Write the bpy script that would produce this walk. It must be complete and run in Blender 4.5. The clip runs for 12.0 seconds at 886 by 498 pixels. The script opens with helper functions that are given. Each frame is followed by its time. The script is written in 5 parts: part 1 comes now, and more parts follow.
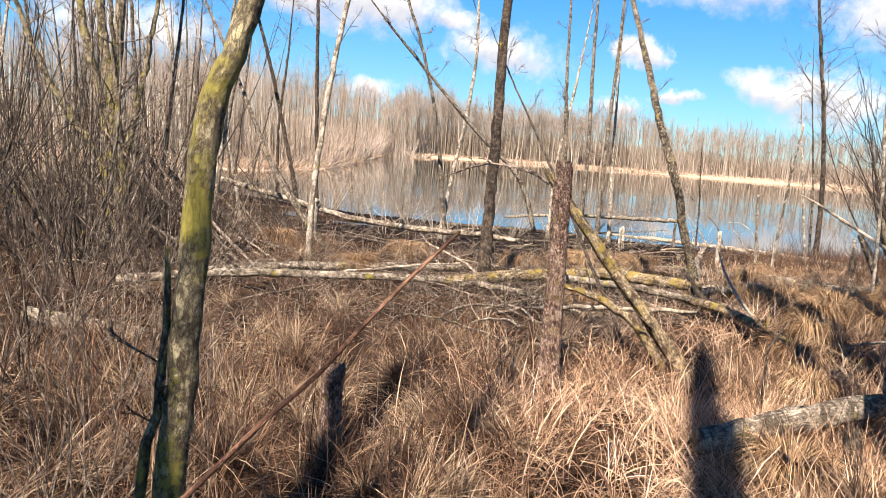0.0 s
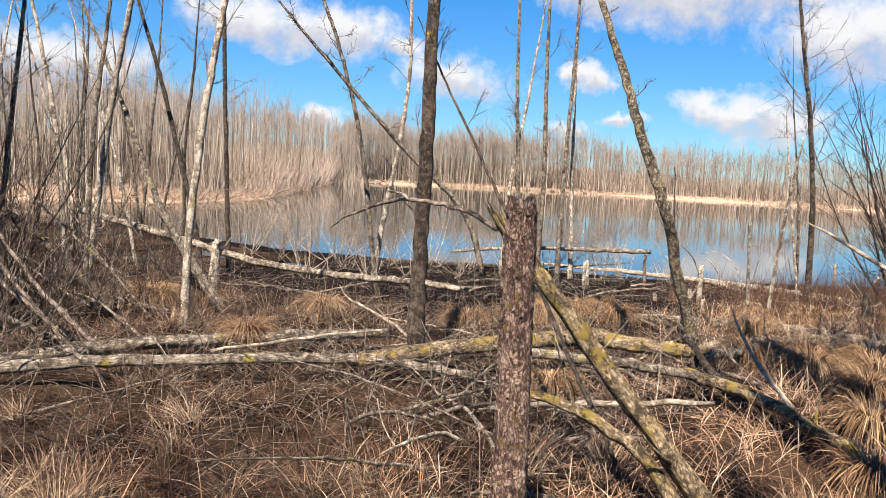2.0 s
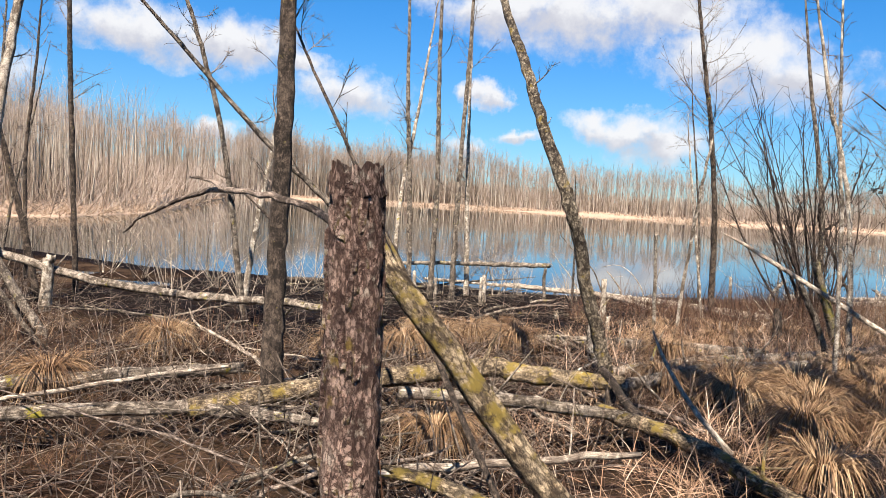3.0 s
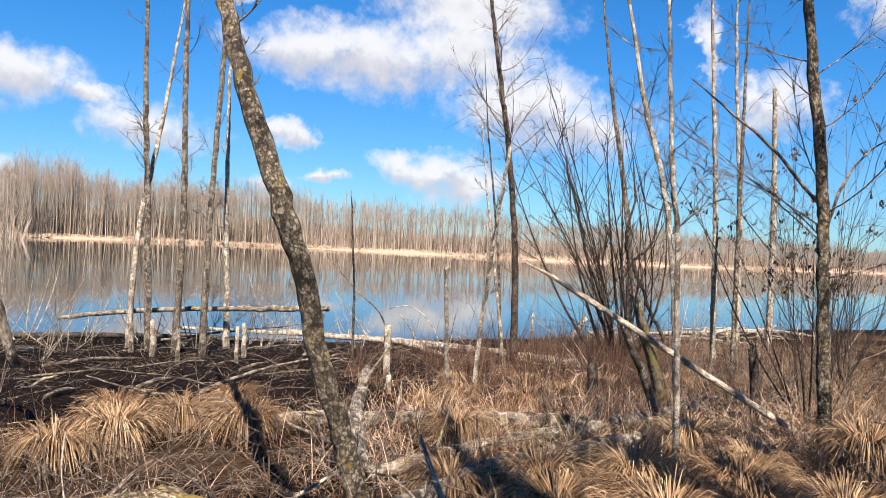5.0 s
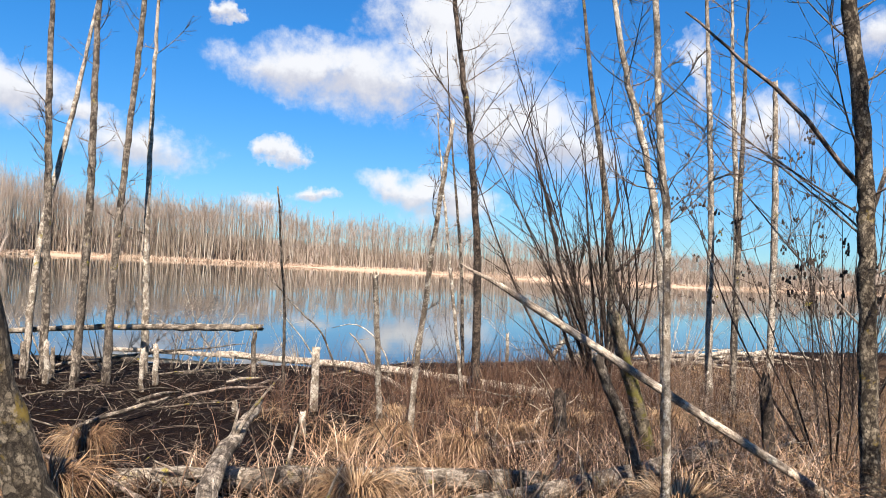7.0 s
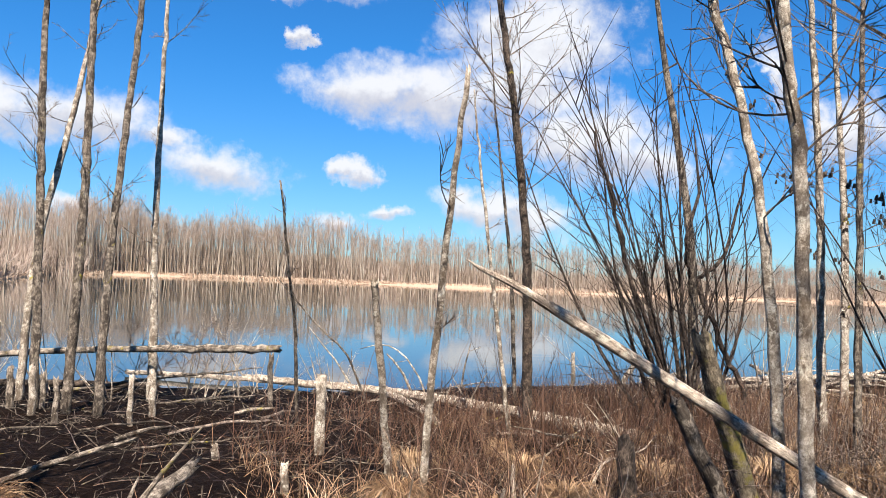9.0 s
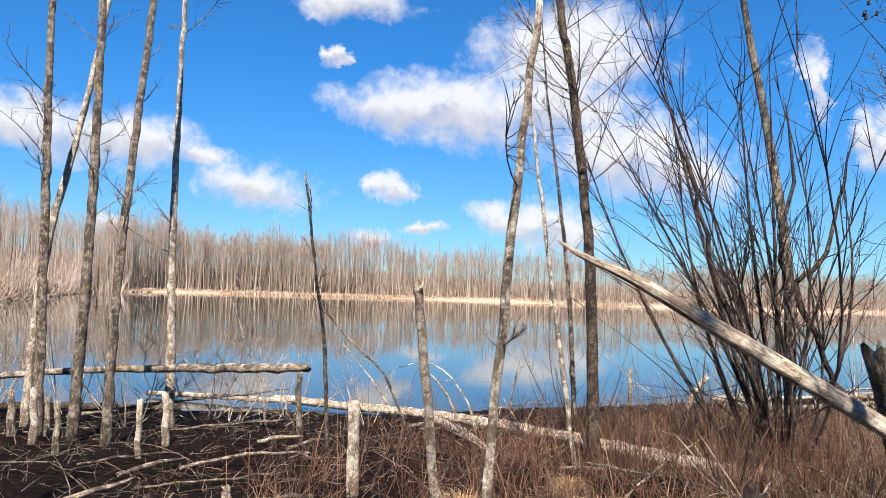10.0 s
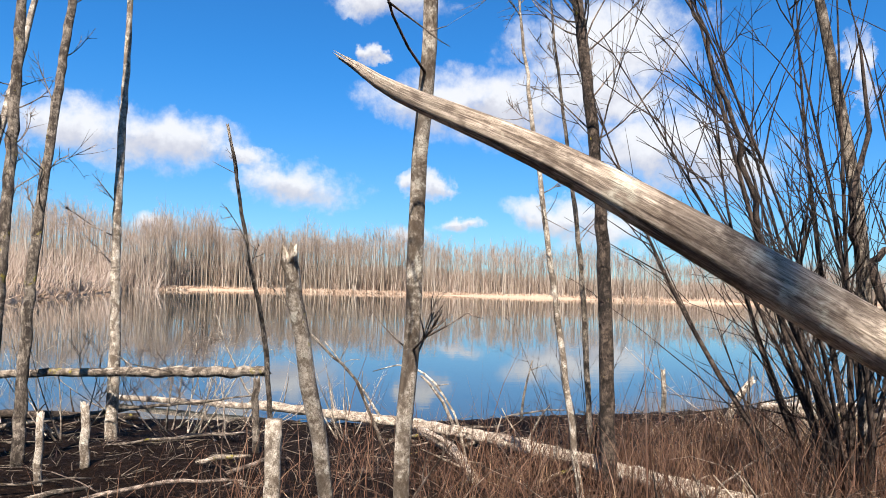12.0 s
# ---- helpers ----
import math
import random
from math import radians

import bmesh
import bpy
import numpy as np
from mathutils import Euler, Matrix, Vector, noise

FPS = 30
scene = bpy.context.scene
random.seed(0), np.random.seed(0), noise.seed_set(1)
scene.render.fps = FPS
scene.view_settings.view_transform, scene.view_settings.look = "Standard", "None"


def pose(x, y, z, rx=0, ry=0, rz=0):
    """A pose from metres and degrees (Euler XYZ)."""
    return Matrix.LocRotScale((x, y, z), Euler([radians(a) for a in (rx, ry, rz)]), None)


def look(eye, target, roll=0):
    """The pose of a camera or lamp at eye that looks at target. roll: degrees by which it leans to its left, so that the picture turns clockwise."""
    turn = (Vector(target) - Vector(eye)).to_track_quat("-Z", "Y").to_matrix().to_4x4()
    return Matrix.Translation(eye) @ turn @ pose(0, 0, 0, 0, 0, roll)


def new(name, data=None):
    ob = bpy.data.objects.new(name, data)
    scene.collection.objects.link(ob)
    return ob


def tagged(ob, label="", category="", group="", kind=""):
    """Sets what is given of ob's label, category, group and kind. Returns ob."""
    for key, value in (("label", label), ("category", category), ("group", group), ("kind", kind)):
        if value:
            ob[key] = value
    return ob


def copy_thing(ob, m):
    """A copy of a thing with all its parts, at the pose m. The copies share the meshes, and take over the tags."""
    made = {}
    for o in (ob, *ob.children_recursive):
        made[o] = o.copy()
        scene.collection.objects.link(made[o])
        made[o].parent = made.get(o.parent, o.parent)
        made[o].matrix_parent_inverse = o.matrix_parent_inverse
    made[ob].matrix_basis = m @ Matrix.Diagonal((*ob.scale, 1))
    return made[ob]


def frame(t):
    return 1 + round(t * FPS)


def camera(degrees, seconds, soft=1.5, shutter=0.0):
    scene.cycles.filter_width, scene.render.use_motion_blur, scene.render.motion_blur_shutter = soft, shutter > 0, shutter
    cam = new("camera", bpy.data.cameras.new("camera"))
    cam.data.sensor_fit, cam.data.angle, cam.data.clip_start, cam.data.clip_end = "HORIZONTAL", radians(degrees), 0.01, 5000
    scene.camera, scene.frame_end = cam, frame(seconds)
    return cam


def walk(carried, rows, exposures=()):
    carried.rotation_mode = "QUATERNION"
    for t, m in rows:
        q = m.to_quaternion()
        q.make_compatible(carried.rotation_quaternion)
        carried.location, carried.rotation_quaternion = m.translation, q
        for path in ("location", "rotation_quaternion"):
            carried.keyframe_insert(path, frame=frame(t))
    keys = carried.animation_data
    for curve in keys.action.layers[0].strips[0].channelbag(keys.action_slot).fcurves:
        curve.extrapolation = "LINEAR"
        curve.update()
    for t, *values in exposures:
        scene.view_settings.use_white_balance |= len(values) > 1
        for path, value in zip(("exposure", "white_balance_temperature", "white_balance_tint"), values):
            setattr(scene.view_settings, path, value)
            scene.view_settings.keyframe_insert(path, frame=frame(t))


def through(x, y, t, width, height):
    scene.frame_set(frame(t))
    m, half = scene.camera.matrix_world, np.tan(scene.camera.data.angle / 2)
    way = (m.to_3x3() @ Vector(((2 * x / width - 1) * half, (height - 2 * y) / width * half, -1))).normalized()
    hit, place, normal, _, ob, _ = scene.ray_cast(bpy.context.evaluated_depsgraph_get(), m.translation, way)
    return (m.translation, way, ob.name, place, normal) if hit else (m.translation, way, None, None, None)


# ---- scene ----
cam = camera(60.0, 12.0, soft=0.5)

PATH = [
    (0, (-0.049, -0.482, 1.427), (0.084, 1.496, 1.163), 4.4),
    (0.5, (0.112, 0.258, 1.394), (0.289, 2.236, 1.158), 3.3),
    (1, (0.331, 0.891, 1.488), (0.518, 2.87, 1.27), 3.0),
    (1.5, (0.54, 1.499, 1.46), (0.746, 3.478, 1.262), 3.1),
    (2, (0.481, 2.065, 1.458), (0.726, 4.041, 1.266), 3.2),
    (2.5, (0.608, 2.695, 1.412), (0.966, 4.655, 1.241), 3.3),
    (3, (0.92, 3.352, 1.328), (1.42, 5.284, 1.192), 3.4),
    (3.5, (1.216, 3.905, 1.301), (1.826, 5.806, 1.185), 2.7),
    (5.3, (2.612, 5.813, 1.171), (3.596, 7.554, 1.188), 3.2),
    (5.5, (2.773, 5.953, 1.143), (3.761, 7.691, 1.171), 3.3),
    (6, (3.184, 6.249, 1.147), (4.149, 8.0, 1.162), 3.2),
    (6.5, (3.371, 6.401, 1.147), (4.363, 8.138, 1.184), 2.9),
    (7, (3.663, 6.823, 1.102), (4.64, 8.568, 1.145), 3.2),
    (7.2, (3.802, 6.937, 1.098), (4.768, 8.687, 1.146), 3.5),
    (8.8, (4.742, 7.858, 0.972), (5.569, 9.677, 1.057), 2.8),
    (9, (4.771, 8.112, 1.035), (5.577, 9.941, 1.111), 2.5),
    (9.5, (4.914, 8.785, 0.957), (5.648, 10.643, 1.037), 1.4),
    (10, (5.09, 9.155, 0.966), (5.808, 11.018, 1.076), 1.9),
    (10.5, (5.417, 9.465, 0.934), (6.142, 11.325, 1.057), 1.9),
    (11, (5.639, 9.622, 0.954), (6.355, 11.485, 1.079), 1.3),
    (11.5, (5.84, 9.772, 0.924), (6.533, 11.645, 1.034), 1.6),
    (12, (6.072, 10.363, 0.896), (6.699, 12.26, 0.995), 1.6),
]
walk(cam, [(t, look(eye, target, roll)) for t, eye, target, roll in PATH], [(0, 1.84, 6700, 10), (1.0, 1.75, 6620, 10), (2.0, 1.58, 6520, 10), (3.0, 1.55, 6450, 10), (6.0, 1.58, 6370, 10), (12, 1.58, 6270, 10)])

# ---- world, sun, exposure ----
SUN_AZ, SUN_EL = 201.0, 54.0
sun = new("sun", bpy.data.lights.new("sun", "SUN"))
sun.data.energy, sun.data.angle, sun.data.color = 5.0, radians(0.53), (1.0, 0.93, 0.82)
to_sun = Vector((math.sin(radians(SUN_AZ)) * math.cos(radians(SUN_EL)), math.cos(radians(SUN_AZ)) * math.cos(radians(SUN_EL)), math.sin(radians(SUN_EL))))
sun.matrix_world = look(to_sun * 50, (0, 0, 0))


def node(tree, kind, **inputs):
    n = tree.nodes.new("ShaderNode" + kind)
    for key, value in inputs.items():
        key = key.replace("_", " ")
        if isinstance(value, bpy.types.NodeSocket):
            tree.links.new(value, n.inputs[key])
        else:
            n.inputs[key].default_value = value
    return n


def math_node(tree, op, a, b=None, clamp=False):
    n = tree.nodes.new("ShaderNodeMath")
    n.operation, n.use_clamp = op, clamp
    for i, v in enumerate((a, b)):
        if v is None:
            continue
        if isinstance(v, bpy.types.NodeSocket):
            tree.links.new(v, n.inputs[i])
        else:
            n.inputs[i].default_value = v
    return n.outputs[0]


def mix_colour(tree, factor, a, b, blend="MIX"):
    n = tree.nodes.new("ShaderNodeMix")
    n.data_type, n.blend_type = "RGBA", blend
    for socket, v in ((n.inputs["Factor"], factor), (n.inputs[6], a), (n.inputs[7], b)):
        if isinstance(v, bpy.types.NodeSocket):
            tree.links.new(v, socket)
        else:
            socket.default_value = (*v, 1) if isinstance(v, tuple) and len(v) == 3 else v
    return n.outputs[2]


def ramp(tree, value, *stops):
    n = tree.nodes.new("ShaderNodeValToRGB")
    tree.links.new(value, n.inputs[0])
    els = n.color_ramp.elements
    while len(els) < len(stops):
        els.new(0.5)
    for e, (at, c) in zip(els, stops):
        e.position, e.color = at, (*c, 1) if len(c) == 3 else c
    return n.outputs[0]


def smooth(tree, value, low, high):
    if low > high:
        return math_node(tree, "SUBTRACT", 1.0, smooth(tree, value, high, low))
    n = tree.nodes.new("ShaderNodeMapRange")
    n.interpolation_type = "SMOOTHSTEP"
    tree.links.new(value, n.inputs[0])
    n.inputs[1].default_value, n.inputs[2].default_value = low, high
    return n.outputs[0]


def make_world():
    world = bpy.data.worlds.new("sky")
    scene.world = world
    world.use_nodes = True
    t = world.node_tree
    t.nodes.clear()
    sky = t.nodes.new("ShaderNodeTexSky")
    sky.sky_type, sky.sun_disc = "NISHITA", False
    sky.sun_elevation, sky.sun_rotation = radians(SUN_EL), radians(SUN_AZ)
    sky.air_density, sky.dust_density, sky.ozone_density = 1.0, 0.15, 4.0
    place = node(t, "TexCoord").outputs["Generated"]
    wob = node(t, "TexNoise", Vector=place, Scale=11.0, Detail=9.0, Roughness=0.64)
    puff = node(t, "TexNoise", Vector=place, Scale=34.0, Detail=6.0, Roughness=0.62)
    xyz = node(t, "SeparateXYZ", Vector=place)
    az = math_node(t, "MULTIPLY", math_node(t, "ARCTAN2", xyz.outputs[0], xyz.outputs[1]), 180 / math.pi)
    el = math_node(t, "MULTIPLY", math_node(t, "ARCSINE", xyz.outputs[2]), 180 / math.pi)
    w = node(t, "SeparateXYZ", Vector=wob.outputs["Color"])
    az = math_node(t, "ADD", az, math_node(t, "MULTIPLY", math_node(t, "SUBTRACT", w.outputs[0], 0.5), 10.0))
    el = math_node(t, "ADD", el, math_node(t, "MULTIPLY", math_node(t, "SUBTRACT", w.outputs[1], 0.5), 4.6))

    # cumulus clouds: azimuth, elevation, half width, half height, in degrees
    bank = [(18, 13.8, 4.2, 2.0), (23, 13.2, 5.5, 2.4), (30, 17.5, 6.2, 2.8), (30, 14, 4.5, 2.4), (34, 10.6, 5.2, 2.6), (38, 9, 4.6, 2.2)]
    small = [(26.6, 5.5, 3.0, 1.3), (29.6, 4.6, 3.4, 1.6), (16.6, 7.6, 1.5, 0.8), (14.8, 4.2, 1.9, 0.7), (19, 4.7, 1.6, 0.5), (52.5, 11, 2.4, 2.0), (57.4, 16, 1.8, 1.4)]
    left = [(7, 7.1, 4.2, 1.5), (-1.5, 9.6, 4.4, 1.8), (-7.5, 10.2, 4.4, 1.7), (12.7, 17.0, 0.7, 0.6), (13.7, 20.6, 4.6, 1.2), (-19.7, 6.3, 5, 1.7), (-2, 4, 2, 0.8), (46.6, 14.6, 0.8, 2.2), (50.0, 11.5, 1.2, 1.1), (3.2, 8.6, 3.0, 0.8)]
    far = [(-50, 15, 9, 4), (-85, 24, 10, 5), (80, 12, 8, 3), (120, 22, 11, 5), (170, 16, 10, 4), (-135, 18, 11, 5), (70, 32, 8, 5), (-30, 34, 8, 4)]
    total, lift = None, None
    for a, e, wide, high in bank + small + left + far:
        u = math_node(t, "DIVIDE", math_node(t, "SUBTRACT", az, a), wide * 1.42)
        v = math_node(t, "DIVIDE", math_node(t, "SUBTRACT", el, e), high * 1.42)
        d = math_node(t, "SQRT", math_node(t, "ADD", math_node(t, "MULTIPLY", u, u), math_node(t, "MULTIPLY", v, v)))
        m = math_node(t, "SUBTRACT", 1.0, d, True)
        up = math_node(t, "MULTIPLY", m, v)
        total = m if total is None else math_node(t, "MAXIMUM", total, m)
        lift = up if lift is None else math_node(t, "ADD", lift, up)
    dense = math_node(t, "ADD", total, math_node(t, "MULTIPLY", math_node(t, "SUBTRACT", puff.outputs[0], 0.5), 1.05))
    mask = smooth(t, dense, -0.04, 0.78)
    mask = math_node(t, "MULTIPLY", mask, smooth(t, total, 0.0, 0.12))
    shade = smooth(t, math_node(t, "ADD", lift, math_node(t, "MULTIPLY", math_node(t, "SUBTRACT", puff.outputs[0], 0.5), 0.5)), -0.28, 0.12)
    white = mix_colour(t, shade, (4.58, 4.58, 4.99), (6.56, 6.52, 6.56))
    haze = smooth(t, math_node(t, "MULTIPLY", xyz.outputs[2], -1.0), -0.30, 0.02)
    tint = mix_colour(t, haze, (0.218, 0.694, 1.073), (0.451, 0.683, 0.867))
    blue = mix_colour(t, 1.0, sky.outputs[0], tint, "MULTIPLY")
    colour = mix_colour(t, math_node(t, "MULTIPLY", mask, 0.96), blue, white)
    back = node(t, "Background", Color=colour, Strength=0.05)
    t.links.new(back.outputs[0], t.nodes.new("ShaderNodeOutputWorld").inputs[0])


make_world()


# ---- materials ----
def material(name, rough=0.9):
    m = bpy.data.materials.new(name)
    m.use_nodes = True
    t = m.node_tree
    b = t.nodes["Principled BSDF"]
    b.inputs["Roughness"].default_value = rough
    b.inputs["Specular IOR Level"].default_value = 0.25
    return m, t, b


def bump(t, b, height, strength, distance=0.01):
    n = node(t, "Bump", Height=height, Strength=strength, Distance=distance)
    t.links.new(n.outputs[0], b.inputs["Normal"])


def bark(name, dark, mid, light, lichen=0.0, lichen_colour=(0.42, 0.33, 0.04), around=75.0, along=14.0, depth=0.8, warped=3.2, blocky=0.0, patchy=1.0):
    """Bark that runs along a stem: 'flow' holds the place round the stem and the length along it."""
    m, t, b = material(name)
    flow = node(t, "Attribute")
    flow.attribute_name = "flow"
    stretch = node(t, "Mapping", Vector=flow.outputs["Vector"], Scale=(around, around, along))
    fine = node(t, "TexNoise", Vector=stretch.outputs[0], Scale=1.6, Detail=10.0, Roughness=0.78)
    warp = node(t, "VectorMath", )
    warp.operation = "MULTIPLY_ADD"
    t.links.new(fine.outputs["Color"], warp.inputs[0])
    warp.inputs[1].default_value = (warped, warped, warped)
    t.links.new(stretch.outputs[0], warp.inputs[2])
    plates = node(t, "TexVoronoi", Vector=warp.outputs[0], Scale=0.95)
    plates.feature = "DISTANCE_TO_EDGE"
    place = node(t, "TexCoord").outputs["Object"]
    blotch = node(t, "TexNoise", Vector=place, Scale=3.2, Detail=4.0, Roughness=0.6)
    c = ramp(t, fine.outputs[0], (0.38, tuple(v * 0.6 for v in dark)), (0.48, mid), (0.60, tuple(min(0.75, v * 1.3) for v in light)))
    c = mix_colour(t, smooth(t, blotch.outputs[0], 0.40, 0.68), c, mix_colour(t, 0.55, c, light))
    patch = node(t, "TexNoise", Vector=node(t, "Mapping", Vector=place, Scale=(9.0, 9.0, 6.0)).outputs[0], Scale=1.0, Detail=5.0, Roughness=0.68, Distortion=0.6)
    c = mix_colour(t, math_node(t, "MULTIPLY", smooth(t, patch.outputs[0], 0.50, 0.42), patchy), c, mix_colour(t, 0.75, c, tuple(v * 0.7 for v in dark)))
    c = mix_colour(t, math_node(t, "MULTIPLY", smooth(t, patch.outputs[0], 0.53, 0.60), patchy), c, mix_colour(t, 0.6, c, tuple(min(0.7, v * 1.25) for v in light)))
    mottle = node(t, "TexNoise", Vector=place, Scale=17.0, Detail=4.0, Roughness=0.65)
    c = mix_colour(t, smooth(t, mottle.outputs[0], 0.50, 0.40), c, mix_colour(t, 0.6, c, dark))
    c = mix_colour(t, smooth(t, mottle.outputs[0], 0.54, 0.64), c, mix_colour(t, 0.75, c, tuple(min(0.7, v * 1.5) for v in light)))
    if blocky:
        block = node(t, "TexVoronoi", Vector=warp.outputs[0], Scale=0.95)
        tone = node(t, "SeparateColor", Color=block.outputs["Color"]).outputs[0]
        c = mix_colour(t, math_node(t, "MULTIPLY", smooth(t, tone, 0.55, 0.3), blocky), c, mix_colour(t, 0.7, c, dark))
        c = mix_colour(t, math_node(t, "MULTIPLY", smooth(t, tone, 0.6, 0.9), blocky), c, mix_colour(t, 0.7, c, light))
    crack = smooth(t, plates.outputs[0], 0.0, 0.09 + 0.12 * blocky)
    grit = node(t, "TexNoise", Vector=stretch.outputs[0], Scale=6.5, Detail=6.0, Roughness=0.75)
    c = mix_colour(t, smooth(t, grit.outputs[0], 0.52, 0.60), c, mix_colour(t, 0.6, c, dark))
    c = mix_colour(t, crack, mix_colour(t, 0.75, c, dark), c)
    if lichen:
        spot = node(t, "TexNoise", Vector=place, Scale=5.5, Detail=6.0, Roughness=0.7)
        c = mix_colour(t, smooth(t, spot.outputs[0], 0.66 - 0.3 * lichen, 0.72 - 0.18 * lichen), c, mix_colour(t, fine.outputs[0], (0.16, 0.13, 0.03), lichen_colour))
    t.links.new(c, b.inputs["Base Color"])
    bump(t, b, math_node(t, "ADD", math_node(t, "ADD", fine.outputs[0], math_node(t, "MULTIPLY", grit.outputs[0], 0.5)), math_node(t, "MULTIPLY", crack, 0.6)), depth, 0.012)
    return m


GREY = bark("grey_bark", (0.03346, 0.02262, 0.01558), (0.1255, 0.09369, 0.06888), (0.2676, 0.214, 0.164), 0.15)
DARK = bark("dark_bark", (0.01472, 0.009988, 0.007075), (0.05012, 0.03365, 0.02356), (0.1177, 0.08374, 0.06131), 0.12, around=60, along=22)
PALE = bark("pale_bark", (0.1053, 0.072, 0.0473), (0.3333, 0.2626, 0.1935), (0.4912, 0.4151, 0.3354), 0.12, around=55, along=40, depth=0.6)
MOSSY = bark("mossy_bark", (0.0422, 0.0285, 0.0174), (0.144, 0.106, 0.0673), (0.304, 0.237, 0.158), 0.52, (0.304, 0.245, 0.0554))
YELLOWED = bark("yellowed_bark", (0.05, 0.033, 0.02), (0.20, 0.15, 0.085), (0.42, 0.335, 0.2), 0.66, (0.44, 0.36, 0.075), around=60, along=22, warped=2.2, blocky=0.5)
MOTTLED = bark("mottled_bark", (0.022, 0.014, 0.009), (0.15, 0.108, 0.072), (0.36, 0.285, 0.2), 0.30, (0.36, 0.22, 0.035), around=58, along=34, depth=1.0, warped=2.0, blocky=0.85)
GOLD = bark("lichened_bark", (0.02999, 0.0182, 0.01008), (0.2313, 0.1531, 0.084), (0.4284, 0.3185, 0.2016), 0.54, (0.3427, 0.2151, 0.0462), around=60, along=26, warped=2.2, blocky=0.5)
SILVER = bark("silver_wood", (0.0705, 0.046, 0.0323), (0.343, 0.259, 0.19), (0.524, 0.422, 0.328), 0.0, around=110, along=7, depth=0.6, patchy=0.3)
LOGGED = bark("log_wood", (0.0459, 0.0307, 0.0197), (0.226, 0.169, 0.123), (0.384, 0.311, 0.242), 0.22, around=90, along=8.0)
ROTTEN = bark("rotten_bark", (0.0426, 0.0177, 0.0121), (0.327, 0.177, 0.125), (0.583, 0.389, 0.302), 0.36, (0.291, 0.157, 0.0342), around=105, along=48, depth=1.0, warped=1.8, blocky=0.8)
REDWOOD = bark("red_branch_bark", (0.05569, 0.02305, 0.01404), (0.1353, 0.05762, 0.0351), (0.2387, 0.1229, 0.078), 0.0)
TWIG = bark("twig_bark", (0.0519, 0.0338, 0.0244), (0.179, 0.126, 0.0921), (0.34, 0.258, 0.203), 0.0)
RED_TWIG = bark("willow_bark", (0.0175, 0.01076, 0.0078), (0.04933, 0.03227, 0.02418), (0.1114, 0.07683, 0.05772), 0.0)


def cut_wood():
    m, t, b = material("cut_wood")
    n = node(t, "TexNoise", Vector=node(t, "TexCoord").outputs["Object"], Scale=60.0, Detail=5.0)
    t.links.new(ramp(t, n.outputs[0], (0.3, (0.34, 0.25, 0.15)), (0.7, (0.66, 0.55, 0.38))), b.inputs["Base Color"])
    bump(t, b, n.outputs[0], 0.4, 0.005)
    return m


CUT = cut_wood()


def straw(name, *colours, through=0.3):
    """Dry blades: light shines through them; each blade has its own tone."""
    m, t, b = material(name, 0.6)
    geo = node(t, "NewGeometry")
    place = geo.outputs["Position"]
    patch = node(t, "TexNoise", Vector=place, Scale=0.9, Detail=3.0)
    tuft = node(t, "TexNoise", Vector=place, Scale=3.6, Detail=2.0)
    v = math_node(t, "ADD", math_node(t, "MULTIPLY", geo.outputs["Random Per Island"], 0.75), math_node(t, "MULTIPLY", math_node(t, "SUBTRACT", patch.outputs[0], 0.37), 0.9))
    # Tuft-sized noise paints clumpy shade into the blade colour.
    v = math_node(t, "ADD", v, math_node(t, "MULTIPLY", math_node(t, "SUBTRACT", tuft.outputs[0], 0.5), 1.1))
    c = ramp(t, v, *[((i / (len(colours) - 1)) ** 0.62 * 0.9 + 0.05, col) for i, col in enumerate(colours)])
    t.links.new(c, b.inputs["Base Color"])
    thin = node(t, "BsdfTranslucent", Color=c)
    mixed = node(t, "MixShader", Fac=through)
    t.links.new(b.outputs[0], mixed.inputs[1])
    t.links.new(thin.outputs[0], mixed.inputs[2])
    t.links.new(mixed.outputs[0], t.nodes["Material Output"].inputs[0])
    return m


STRAW = straw("straw", (0.0245, 0.00934, 0.00477), (0.095, 0.0454, 0.0244), (0.19, 0.107, 0.0625), (0.313, 0.212, 0.136), through=0.08)
PALE_STRAW = straw("pale_straw", (0.181, 0.0932, 0.0516), (0.405, 0.246, 0.152), (0.562, 0.378, 0.259), (0.681, 0.49, 0.362), through=0.08)
RUST = straw("rust_stems", (0.0375, 0.0177, 0.00976), (0.0864, 0.0419, 0.0246), (0.135, 0.0708, 0.043), (0.181, 0.11, 0.0644), through=0.08)
HAY = straw("hay", (0.0199, 0.0088, 0.00542), (0.112, 0.0623, 0.0379), (0.245, 0.159, 0.0982), (0.372, 0.284, 0.193), through=0.08)
TAWNY = straw("tawny_sedge", (0.077, 0.0367, 0.0164), (0.194, 0.11, 0.0537), (0.324, 0.205, 0.112), (0.454, 0.316, 0.187), through=0.08)
# Low tones deepened to stand in for shade at the foot of the grass.
LITTER = straw("litter", (0.00687, 0.00318, 0.00191), (0.0255, 0.0118, 0.00668), (0.0663, 0.0344, 0.0205), (0.153, 0.0952, 0.0597), through=0.08)


